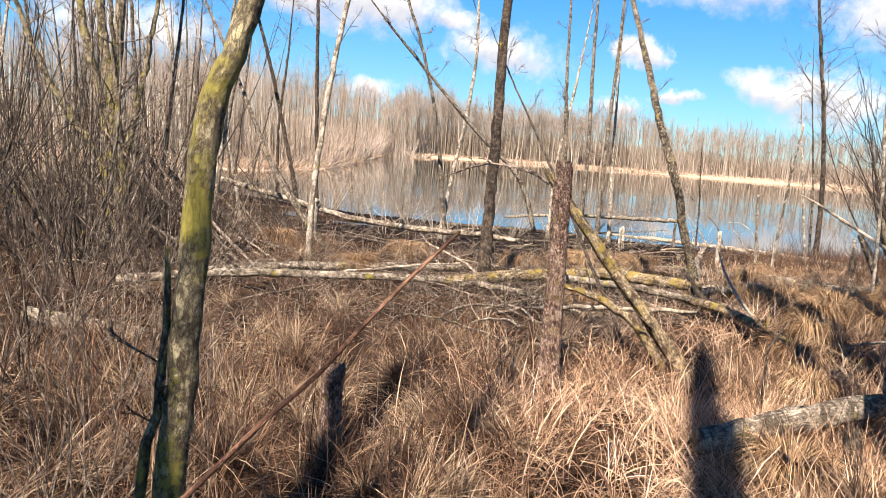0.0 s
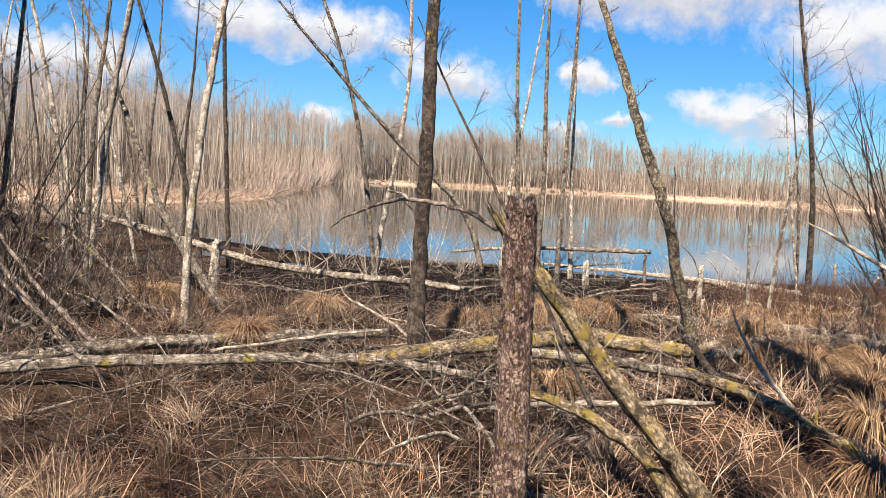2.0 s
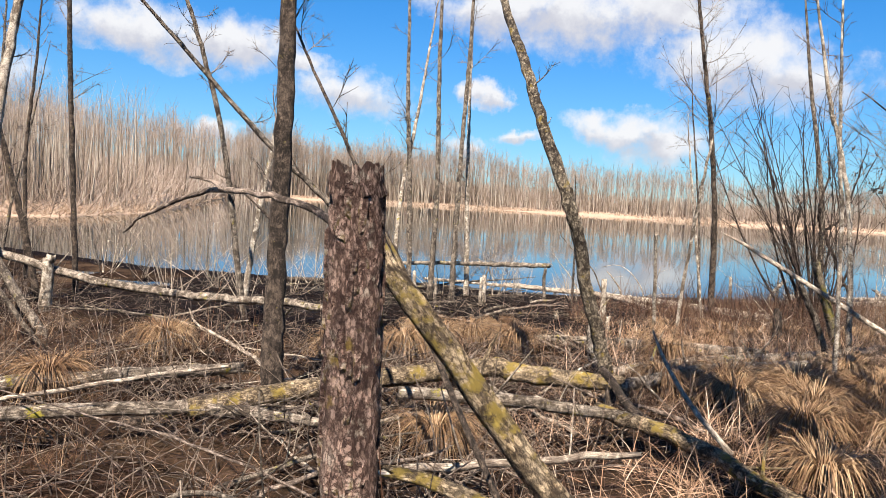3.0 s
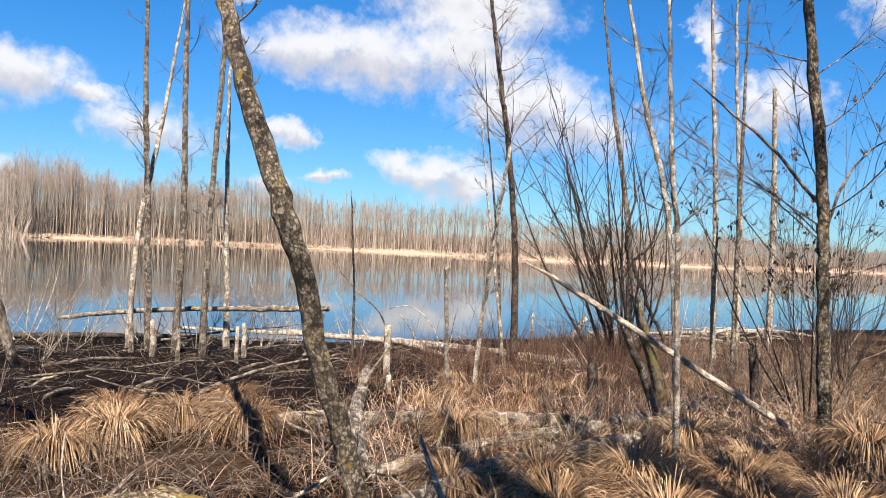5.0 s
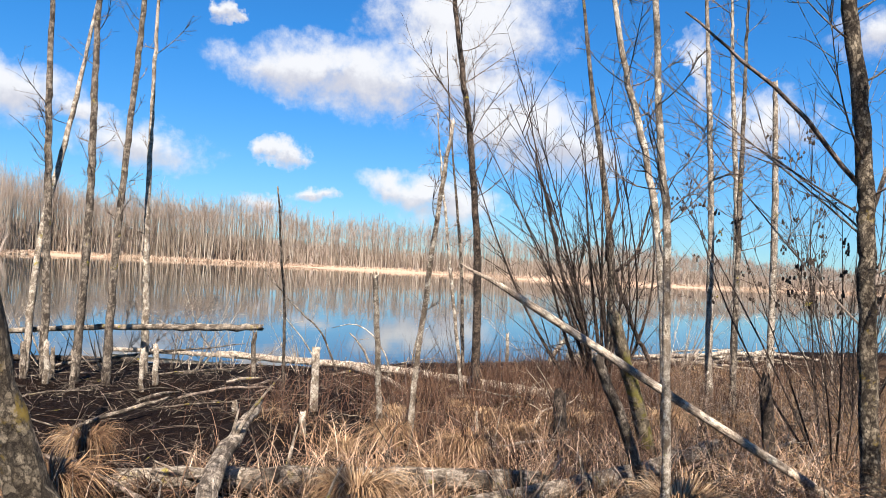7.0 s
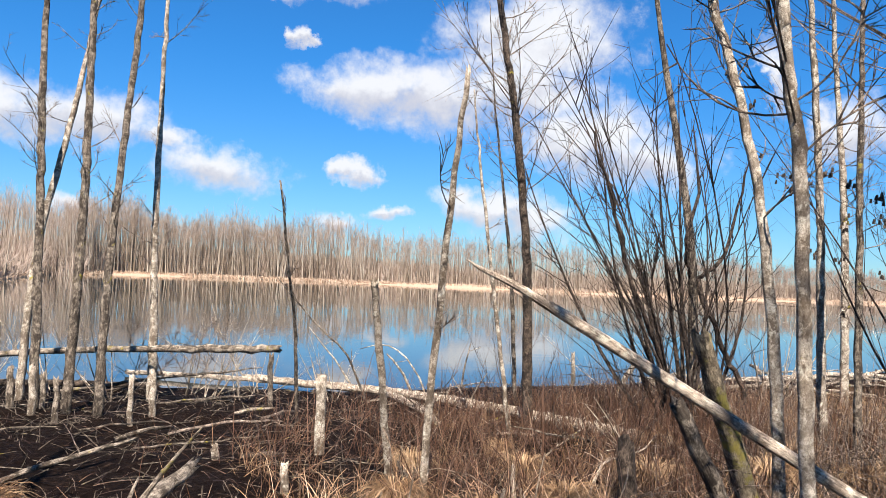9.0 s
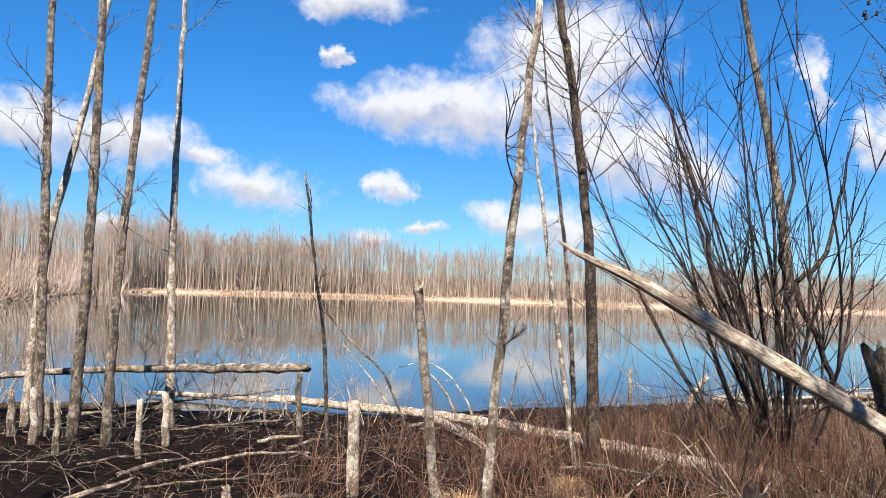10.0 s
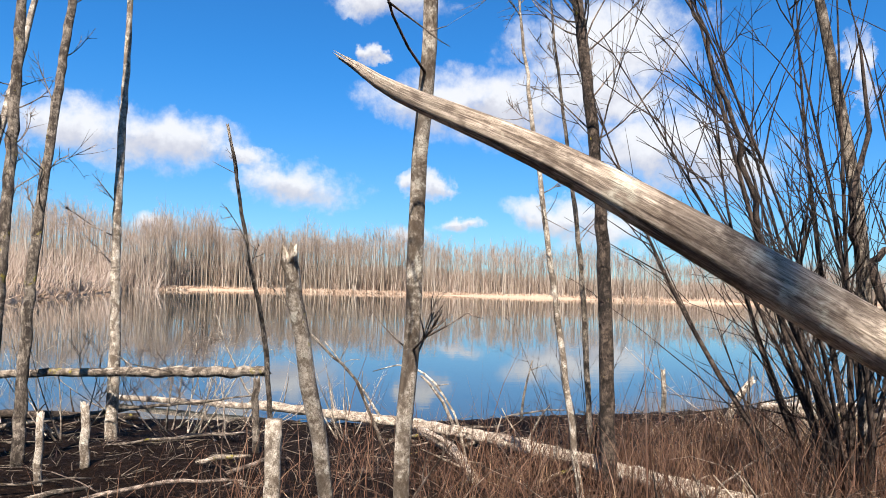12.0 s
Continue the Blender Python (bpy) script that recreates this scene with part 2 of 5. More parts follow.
def ground_material():
    m, t, b = material("ground", 0.95)
    b.inputs["Specular IOR Level"].default_value = 0.02
    geo = node(t, "NewGeometry")
    place = geo.outputs["Position"]
    fine = node(t, "TexNoise", Vector=place, Scale=22.0, Detail=8.0, Roughness=0.7)
    broad = node(t, "TexNoise", Vector=place, Scale=1.1, Detail=4.0)
    wet = node(t, "Attribute")
    wet.attribute_name = "mud"
    bank = node(t, "Attribute")
    bank.attribute_name = "bank"
    # Near-black stops put the shade of gaps between blades into the thatch colour.
    shaded_thatch = ramp(t, fine.outputs[0], (0.30, (0.003, 0.0017, 0.0012)), (0.5, (0.012, 0.0067, 0.0045)), (0.75, (0.09, 0.05, 0.033)))
    shaded_thatch = mix_colour(t, smooth(t, broad.outputs[0], 0.4, 0.65), shaded_thatch, mix_colour(t, 0.2, shaded_thatch, (0.24, 0.15, 0.09)))
    # Dark wet mud, deepened further for the shade that lies on it.
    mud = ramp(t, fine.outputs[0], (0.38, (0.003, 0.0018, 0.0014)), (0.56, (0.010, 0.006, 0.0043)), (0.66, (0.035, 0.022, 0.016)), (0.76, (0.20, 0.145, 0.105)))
    edge = math_node(t, "ADD", wet.outputs["Fac"], math_node(t, "MULTIPLY", math_node(t, "SUBTRACT", broad.outputs[0], 0.5), 0.9))
    f = smooth(t, edge, 0.35, 0.65)
    tan = ramp(t, fine.outputs[0], (0.3, (0.25, 0.16, 0.11)), (0.7, (0.48, 0.355, 0.26)))
    c = mix_colour(t, bank.outputs["Fac"], mix_colour(t, f, shaded_thatch, mud), tan)
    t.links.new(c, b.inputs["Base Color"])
    t.links.new(math_node(t, "SUBTRACT", 0.95, math_node(t, "MULTIPLY", f, 0.3)), b.inputs["Roughness"])
    bump(t, b, fine.outputs[0], 0.9, 0.04)
    return m


def water_material():
    m, t, b = material("pond_water", 0.02)
    b.inputs["Base Color"].default_value = (0.028, 0.030, 0.026, 1)
    b.inputs["IOR"].default_value = 1.33
    b.inputs["Specular IOR Level"].default_value = 0.5
    place = node(t, "NewGeometry").outputs["Position"]
    long = node(t, "Mapping", Vector=place, Scale=(0.6, 1.7, 1.0))
    n = node(t, "TexNoise", Vector=long.outputs[0], Scale=1.6, Detail=3.0, Roughness=0.55)
    bump(t, b, n.outputs[0], 0.05, 0.02)
    return m


GROUND, WATER = ground_material(), water_material()


def wood_material(name, low, mid, high):
    m, t, b = material(name)
    geo = node(t, "NewGeometry")
    n = node(t, "TexNoise", Vector=geo.outputs["Position"], Scale=0.15, Detail=3.0)
    v = math_node(t, "ADD", math_node(t, "MULTIPLY", geo.outputs["Random Per Island"], 0.8), math_node(t, "MULTIPLY", math_node(t, "SUBTRACT", n.outputs[0], 0.4), 0.6))
    t.links.new(ramp(t, v, (0.1, low), (0.5, mid), (0.9, high)), b.inputs["Base Color"])
    return m


FAR_TRUNK = wood_material("far_trunks", (0.115, 0.082, 0.058), (0.28, 0.218, 0.162), (0.46, 0.39, 0.315))
FAR_TWIG = wood_material("far_twigs", (0.1409, 0.09732, 0.07364), (0.2818, 0.2096, 0.1628), (0.3914, 0.3144, 0.2597))
REED = wood_material("bank_reeds", (0.2225, 0.1379, 0.08976), (0.3626, 0.2522, 0.1754), (0.4614, 0.3585, 0.2734))


# ---- builders ----
def mesh_object(name, verts, quads, mat, parent=None, label="", flow=None, tris=None, smooth_shade=True):
    """Links arrays as one mesh object."""
    verts = np.asarray(verts, np.float32).reshape(-1, 3)
    quads = np.asarray(quads, np.int32).reshape(-1, 4)
    tris = np.zeros((0, 3), np.int32) if tris is None else np.asarray(tris, np.int32).reshape(-1, 3)
    me = bpy.data.meshes.new(name)
    me.vertices.add(len(verts))
    me.vertices.foreach_set("co", verts.ravel())
    me.loops.add(quads.size + tris.size)
    me.loops.foreach_set("vertex_index", np.r_[quads.ravel(), tris.ravel()])
    me.polygons.add(len(quads) + len(tris))
    starts = np.r_[np.arange(len(quads)) * 4, quads.size + np.arange(len(tris)) * 3].astype(np.int32)
    me.polygons.foreach_set("loop_start", starts)
    me.polygons.foreach_set("use_smooth", np.full(len(starts), smooth_shade))
    if flow is not None:
        me.attributes.new("flow", "FLOAT_VECTOR", "POINT").data.foreach_set("vector", np.asarray(flow, np.float32).ravel())
    me.update(calc_edges=True)
    me.materials.append(mat)
    ob = new(name, me)
    if parent is not None:
        ob.parent = parent
    if label:
        ob["label"] = label
    return ob


def curve_points(pts, n):
    """n points on a smooth line through pts, with its radii where pts have four numbers."""
    pts = np.asarray(pts, float)
    ext = np.vstack([2 * pts[0] - pts[1], pts, 2 * pts[-1] - pts[-2]])
    out = []
    for s in np.linspace(0, len(pts) - 1 - 1e-6, n):
        i, f = int(s), s - int(s)
        a, b, c, d = ext[i], ext[i + 1], ext[i + 2], ext[i + 3]
        out.append(0.5 * (2 * b + (c - a) * f + (2 * a - 5 * b + 4 * c - d) * f * f + (3 * b - a - 3 * c + d) * f ** 3))
    return np.array(out)


def tube(line, radii, sides, rng, lumps=0.08, ragged=0.0, wobble=0.0):
    """A stem along a line: verts, quads, tris, flow. ragged: depth of a broken, splintered end."""
    line, n = np.array(line, float), len(line)
    if wobble:
        line[1:-1] += rng.normal(0, wobble, (n - 2, 3))
    tang = np.gradient(line, axis=0)
    tang /= np.linalg.norm(tang, axis=1)[:, None] + 1e-9
    side = np.cross(tang, (0.31, 0.9, 0.29) if abs(tang[0][2]) > 0.5 else (0, 0, 1.0))
    side /= np.linalg.norm(side, axis=1)[:, None]
    up = np.cross(side, tang)
    ang = np.linspace(0, 2 * np.pi, sides, endpoint=False)
    ridge = 1 + lumps * np.sin(ang * rng.integers(2, 5) + rng.uniform(0, 6))[None] + rng.normal(0, lumps * 0.7, (n, sides))
    rad = np.asarray(radii)[:, None] * ridge
    v = line[:, None] + rad[..., None] * (np.cos(ang)[None, :, None] * side[:, None] + np.sin(ang)[None, :, None] * up[:, None])
    if ragged:
        v[-1] += tang[-1] * rng.uniform(-ragged, ragged, sides)[:, None]
        v[-2] += tang[-1] * rng.uniform(-ragged, ragged * 0.2, sides)[:, None] * 0.5
    run = np.r_[0, np.cumsum(np.linalg.norm(np.diff(line, axis=0), axis=1))]
    off = rng.uniform(0, 9)
    mean = float(np.mean(radii))
    flow = np.stack([np.cos(ang)[None] * mean + np.zeros((n, 1)), np.sin(ang)[None] * mean + np.zeros((n, 1)), run[:, None] + np.zeros((1, sides)) + off], -1)
    i, j = np.meshgrid(np.arange(n - 1), np.arange(sides), indexing="ij")
    k = (j + 1) % sides
    quads = np.stack([i * sides + j, i * sides + k, (i + 1) * sides + k, (i + 1) * sides + j], -1).reshape(-1, 4)
    verts = np.vstack([v.reshape(-1, 3), line[0], line[-1] - tang[-1] * (ragged * 0.8)])
    flow = np.vstack([flow.reshape(-1, 3), (0, 0, off), (0, 0, off + run[-1])])
    a = np.arange(sides)
    b = (a + 1) % sides
    last = (n - 1) * sides
    tris = np.vstack([np.stack([b, a, np.full(sides, n * sides)], 1), np.stack([last + a, last + b, np.full(sides, n * sides + 1)], 1)])
    return verts, quads, tris, flow


def stem(name, pts, mat, parent=None, label="", sides=12, rng=None, step=0.12, lumps=0.08, ragged=0.0, wobble=0.0):
    """One stem object from a few control points (x, y, z, radius)."""
    pts = np.asarray(pts, float)
    length = np.linalg.norm(np.diff(pts[:, :3], axis=0), axis=1).sum()
    c = curve_points(pts, max(6, min(60, int(length / step))))
    v, q, t, f = tube(c[:, :3], np.maximum(c[:, 3], 0.002), sides, rng or np.random.default_rng(3), lumps, ragged, wobble)
    return mesh_object(name, v, q, mat, parent, label, f, t)


def bulk(a, b, c, r0, r1, sides=4, rings=4):
    """Many bent sticks at once (quadratic curves from a past b to c): verts, quads, flow."""
    a, b, c = (np.asarray(x, float).reshape(-1, 3) for x in (a, b, c))
    m = len(a)
    s = np.linspace(0, 1, rings)[None, :, None]
    p = (1 - s) ** 2 * a[:, None] + 2 * s * (1 - s) * b[:, None] + s ** 2 * c[:, None]
    tang = np.gradient(p, axis=1)
    tang /= np.linalg.norm(tang, axis=2, keepdims=True) + 1e-9
    ref = np.where(np.abs(tang[:, :1, 2:3]) > 0.8, np.array([1.0, 0, 0]), np.array([0, 0, 1.0]))
    side = np.cross(tang, np.broadcast_to(ref, tang.shape))
    side /= np.linalg.norm(side, axis=2, keepdims=True) + 1e-9
    up = np.cross(side, tang)
    ang = np.linspace(0, 2 * np.pi, sides, endpoint=False)
    r = (np.asarray(r0)[:, None] * (1 - s[..., 0]) + np.asarray(r1)[:, None] * s[..., 0])
    v = p[:, :, None] + r[:, :, None, None] * (np.cos(ang)[:, None] * side[:, :, None] + np.sin(ang)[:, None] * up[:, :, None])
    length = np.linalg.norm(c - a, axis=1)
    flow = np.zeros((m, rings, sides, 3))
    flow[..., 0], flow[..., 1] = np.cos(ang) * 0.02, np.sin(ang) * 0.02
    flow[..., 2] = (s[..., 0] * length[:, None])[..., None] + np.arange(m)[:, None, None] * 0.37
    i, j = np.meshgrid(np.arange(rings - 1), np.arange(sides), indexing="ij")
    k = (j + 1) % sides
    one = np.stack([i * sides + j, i * sides + k, (i + 1) * sides + k, (i + 1) * sides + j], -1).reshape(-1, 4)
    quads = (one[None] + (np.arange(m) * rings * sides)[:, None, None]).reshape(-1, 4)
    return v.reshape(-1, 3), quads, flow.reshape(-1, 3)


def unit(v):
    return v / (np.linalg.norm(v, axis=-1, keepdims=True) + 1e-9)


def forks(a, b, c, rng, count, length, spread, lift=0.25):
    """Side shoots of given curves: starts, bends, ends and the parameter where each leaves its parent."""
    m = len(a)
    pick = rng.integers(0, m, count)
    s = rng.uniform(0.2, 0.98, count)[:, None]
    p = (1 - s) ** 2 * a[pick] + 2 * s * (1 - s) * b[pick] + s ** 2 * c[pick]
    d = unit(c[pick] - a[pick])
    n = unit(d + rng.normal(0, spread, (count, 3)) + np.array([0, 0, lift]))
    size = np.linalg.norm(c[pick] - a[pick], axis=1, keepdims=True) * length * rng.uniform(0.5, 1.2, (count, 1)) * (1.15 - 0.7 * s)
    end = p + n * size
    mid = p + n * size * 0.5 + rng.normal(0, 0.09, (count, 3)) * size
    return p, mid, end


def limbs(trunk, rng, count, length, low=0.3, lift=0.6, droop=0.0):
    """Limbs that leave a trunk line between a fraction of its height and its top."""
    s = np.sort(rng.uniform(low, 0.99, count))
    i = s * (len(trunk) - 1)
    k = np.minimum(i.astype(int), len(trunk) - 2)
    p = trunk[k] + (trunk[k + 1] - trunk[k]) * (i - k)[:, None]
    az = rng.uniform(0, 2 * np.pi, count)
    up = rng.normal(lift, 0.25, count)
    n = unit(np.stack([np.cos(az), np.sin(az), up], 1))
    size = length * rng.uniform(0.35, 1.15, count)[:, None] * (1.15 - 0.6 * s[:, None])
    mid = p + n * size * 0.55 + rng.normal(0, 0.14, (count, 3)) * size
    end = p + n * size + np.array([0, 0, 0.18 - droop]) * size + rng.normal(0, 0.07, (count, 3)) * size
    return p, mid, end


def dead_tree(pts, mat, label, n_limbs=10, limb=0.8, twigs=3, low=0.3, seed=1, ragged=0.0, wood=None, name="bare_tree", cat="tree", group="bare trees by the pond", sides=12, lift=0.6, wobble=0.004, step=0.12, lumps=0.08):
    """A bare tree: trunk, each limb a part of its own, and the twigs on them."""
    rng = np.random.default_rng(seed)
    base = np.array(pts[0][:3])
    root = tagged(new(name), label, cat, group)
    root.location = base
    rel = [(x - base[0], y - base[1], z - base[2], r) for x, y, z, r in pts]
    stem("trunk", rel, mat, root, sides=sides, rng=rng, ragged=ragged, wobble=wobble, step=step, lumps=lumps)
    if n_limbs:
        line = curve_points(rel, 40)[:, :3]
        a, b, c = limbs(line, rng, n_limbs, limb, low, lift)
        wood = wood or TWIG
        r0 = 0.10 * pts[0][3] + 0.0016
        for i in range(n_limbs):
            v, q, f = bulk(a[i : i + 1], b[i : i + 1], c[i : i + 1], [r0], [0.002], 5, 7)
            mesh_object("branch", v, q, wood, root, flow=f)
        if twigs:
            a2, b2, c2 = forks(a, b, c, rng, n_limbs * (twigs + 3), 0.55, 0.6, 0.1)
            a3, b3, c3 = forks(a2, b2, c2, rng, n_limbs * twigs * 3, 0.6, 0.75, 0.1)
            v, q, f = bulk(np.vstack([a2, a3]), np.vstack([b2, b3]), np.vstack([c2, c3]), np.r_[np.full(len(a2), 0.0038), np.full(len(a3), 0.0022)], np.full(len(a2) + len(a3), 0.001), 3, 4)
            tagged(mesh_object("twig_spray", v, q, wood, root, flow=f), kind="stuff")
    return root


def log(pts, mat, label, seed=1, sides=14, ragged=0.05, lumps=0.07, name="fallen_log", cat="log", group="fallen logs", stubs=0, wobble=0.006):
    rng = np.random.default_rng(seed)
    base = np.array(pts[0][:3])
    root = tagged(new(name), label, cat, group)
    root.location = base
    rel = [(x - base[0], y - base[1], z - base[2], r) for x, y, z, r in pts]
    stem("trunk", rel, mat, root, sides=sides, rng=rng, ragged=ragged, lumps=lumps, wobble=wobble)
    line = curve_points(rel, 30)[:, :3]
    for i in range(stubs):
        k = rng.integers(4, 26)
        d = unit(np.array([rng.normal(), rng.normal(), abs(rng.normal()) + 0.3]))
        size = rng.uniform(0.12, 0.5)
        v, q, f = bulk([line[k]], [line[k] + d * size * 0.5 + rng.normal(0, 0.03, 3)], [line[k] + d * size], [pts[0][3] * 0.28], [0.004], 5, 5)
        mesh_object("branch_stub", v, q, mat, root, flow=f)
    return root


# ---- the plan: pond, banks and ground ----
WATER_Z = -0.76
NEAR_X = np.array([-60, -30, -9, -6, -1.3, 2, 5.5, 8.3, 10, 16, 22, 40, 300.0])
NEAR_Y = np.array([30, 31, 33, 27, 22.6, 21.3, 20.1, 19.2, 19.4, 19.6, 20.5, 19, 10.0])
FAR_X = np.array([-60, -30, -14, -8, -5, -3.5, -2, 8, 22, 45, 75, 95, 110, 160, 260, 400.0])
FAR_Y = np.array([31, 34, 40, 44, 54, 80, 125, 150, 158, 158, 150, 132, 128, 135, 165, 200.0])


def shore(x, y):
    """Metres inland of the water (negative: in the pond)."""
    near = np.interp(x, NEAR_X, NEAR_Y) - y
    far = (y - np.interp(x, FAR_X, FAR_Y)) * 0.7
    return np.maximum(near, far)


def height(x, y):
    """The ground's height, in metres."""
    x, y = np.asarray(x, float), np.asarray(y, float)
    s = shore(x, y)
    land = np.where(y < 12, -0.30 - 0.008 * np.maximum(y, 0), -0.396 - (np.minimum(y, 19.5) - 12) * 0.045)
    near = np.minimum(land, WATER_Z + 0.03 + np.maximum(s, -3) * 0.11 + np.where(s < 0, s * 0.1, 0))
    far = WATER_Z + np.clip(s * 0.16, -0.8, 1.1) + np.clip(s - 12, 0, 80) * 0.015
    h = np.where(y > 0.5 * (np.interp(x, NEAR_X, NEAR_Y) + np.interp(x, FAR_X, FAR_Y)), far, near)
    lump = 0.05 * np.sin(x * 1.9 + 0.7 * np.sin(y * 1.3)) * np.sin(y * 1.7 + 0.5 * np.sin(x * 2.1)) + 0.025 * np.sin(x * 5.1 + y * 2.2) * np.sin(y * 4.7 - x)
    return h + lump * np.clip(s * 0.3, 0.15, 1)


def at(x, y):
    return float(height(x, y))


WAY = ((-0.05, -0.5), (0.4, 1.2), (0.55, 2.4), (1.2, 3.9), (2.7, 5.9), (3.7, 6.85), (4.75, 7.95), (5.05, 9.1), (5.7, 9.7), (6.3, 10.9))


def trodden(x, y):
    """Metres from the beaten way that people walk to the water."""
    d = np.full(np.shape(x), 99.0)
    for (ax, ay), (bx, by) in zip(WAY, WAY[1:]):
        s = np.clip(((x - ax) * (bx - ax) + (y - ay) * (by - ay)) / ((bx - ax) ** 2 + (by - ay) ** 2), 0, 1)
        d = np.minimum(d, np.hypot(x - ax - s * (bx - ax), y - ay - s * (by - ay)))
    return d


def mud(x, y):
    """How far a spot belongs to the wet mud flat by the water."""
    a = np.clip((7.0 - np.hypot((x - 4.6) * 0.9, (y - 16.9) * 1.1)) / 2.2, 0, 1)
    b = np.clip((1.6 - shore(x, y)) / 1.2, 0, 1) * (np.asarray(y) < 40)
    return np.maximum(a, b)


def make_ground():
    def axis(lo, fine_lo, fine_hi, hi, step):
        mid = np.arange(fine_lo, fine_hi, step)
        up = fine_hi + np.cumsum(step * 1.18 ** np.arange(60))
        down = fine_lo - np.cumsum(step * 1.18 ** np.arange(60))
        return np.r_[down[down > lo][::-1], mid, up[up < hi]]

    xs, ys = axis(-1500, -9, 18, 1500, 0.12), axis(-800, -2, 24, 2500, 0.12)
    gx, gy = np.meshgrid(xs, ys, indexing="ij")
    gz = height(gx, gy)
    near = (np.abs(gx - 4) < 14) & (gy > -3) & (gy < 24)
    gz += near * np.random.default_rng(5).normal(0, 0.008, gz.shape)
    nx, ny = gx.shape
    i, j = np.meshgrid(np.arange(nx - 1), np.arange(ny - 1), indexing="ij")
    q = np.stack([i * ny + j, (i + 1) * ny + j, (i + 1) * ny + j + 1, i * ny + j + 1], -1)
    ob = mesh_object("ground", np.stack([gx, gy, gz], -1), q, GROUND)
    for key, values in (("mud", mud(gx, gy)), ("bank", np.clip((gy - 28) / 8, 0, 1) * np.clip((60 - shore(gx, gy)) / 40, 0, 1))):
        ob.data.attributes.new(key, "FLOAT", "POINT").data.foreach_set("value", np.asarray(values, np.float32).ravel())
    tagged(ob, "trampled straw and dark mud ground sloping to a pond", "ground", kind="structure")


make_ground()


def make_water():
    xs, ys = np.linspace(-60, 420, 40), np.linspace(17, 210, 40)
    gx, gy = np.meshgrid(xs, ys, indexing="ij")
    i, j = np.meshgrid(np.arange(39), np.arange(39), indexing="ij")
    q = np.stack([i * 40 + j, (i + 1) * 40 + j, (i + 1) * 40 + j + 1, i * 40 + j + 1], -1)
    ob = mesh_object("water", np.stack([gx, gy, np.full_like(gx, WATER_Z)], -1), q, WATER)
    tagged(ob, "still pond water mirroring sky and bare trees", "water", kind="structure")


make_water()


# ---- the far wood ----
def far_wood():
    rng = np.random.default_rng(11)
    sx = np.interp(np.linspace(0, 1, 5600), np.linspace(0, 1, 7), [-26, -9, 5, 40, 100, 175, 330]) + rng.normal(0, 1.0, 5600)
    depth = 2.5 + rng.gamma(1.3, 7.0, 5600)
    sy = np.interp(sx, FAR_X, FAR_Y) + depth
    # on the point at the pond's corner the trees stand thin, and the wood closes behind it
    keep = rng.uniform(0, 1, 5600) < np.interp(sx, [-13, -9, -6, 0, 5, 6], [1, 0.6, 0.12, 0.3, 0.4, 1])
    sx, sy = np.r_[sx[keep], rng.uniform(-48, 2, 900)], np.r_[sy[keep], rng.uniform(118, 165, 900)]
    many = len(sx)
    sz = height(sx, sy)
    dist = np.hypot(sx - 3, sy - 5)
    tall = np.interp(dist, [35, 50, 70, 100, 140, 170, 260], [5.0, 5.6, 6.2, 7.6, 8.9, 9.4, 9.6]) * rng.normal(1, 0.16, many) * (1 + 0.13 * np.sin(sx * 0.23) * np.sin(sx * 0.071 + 1) + 0.07 * np.sin(sx * 0.9)) * np.interp(sx, [40, 75, 100, 160], [1, 0.86, 0.68, 0.62])
    lean = rng.normal(0, 0.05, (many, 2)) * tall[:, None]
    a = np.stack([sx, sy, sz - 0.1], 1)
    c = a + np.stack([lean[:, 0], lean[:, 1], tall], 1)
    b = (a + c) / 2 + rng.normal(0, 0.10, (many, 3))
    r = 0.0076 * tall * rng.uniform(0.5, 1.4, many)
    v, q, f = bulk(a, b, c, r, r * 0.12, 4, 4)
    tagged(mesh_object("far_tree_trunks", v, q, FAR_TRUNK, flow=f), "pale upright trunks of a leafless wood across the pond", "woods", kind="stuff")
    a2, b2, c2 = forks(a, b, c, rng, 4300 * 10, 0.24, 0.5, 0.4)
    a4, b4, c4 = forks(a * 0.35 + c * 0.65, a * 0.17 + c * 0.83, c, rng, 4300 * 14, 0.8, 0.62, 0.2)
    a2, b2, c2 = np.vstack([a2, a4]), np.vstack([b2, b4]), np.vstack([c2, c4])
    keep = (a2[:, 2] - WATER_Z) > 0.22 * np.interp(np.hypot(a2[:, 0] - 3, a2[:, 1] - 5), [35, 170], [4, 10])
    a2, b2, c2 = a2[keep], b2[keep], c2[keep]
    d = np.hypot(a2[:, 0] - 3, a2[:, 1] - 5)
    v, q, f = bulk(a2, b2, c2, 0.00011 * d, 0.00005 * d, 3, 2)
    tagged(mesh_object("far_tree_twigs", v, q, FAR_TWIG, flow=f), "fine leafless branches of the far wood", "woods", kind="stuff")
    m = 9000
    bx = np.interp(np.linspace(0, 1, m), np.linspace(0, 1, 6), [-30, -8, 10, 60, 150, 320]) + rng.normal(0, 1, m)
    by = np.interp(bx, FAR_X, FAR_Y) + rng.uniform(0.2, 3.0, m)
    bd = np.hypot(bx - 3, by - 5)
    a = np.stack([bx, by, height(bx, by) - 0.05], 1)
    high = rng.uniform(0.15, 0.55, m)
    c = a + np.stack([rng.normal(0, 0.4, m), rng.normal(0, 0.25, m), high], 1)
    v, q, f = bulk(a, (a + c) / 2 + np.array([0, 0, 0.1]), c, 0.0006 * bd, 0.0002 * bd, 3, 2)
    tagged(mesh_object("bank_reeds", v, q, REED, flow=f), "dry straw-coloured reeds along the far bank", "reeds", kind="stuff")
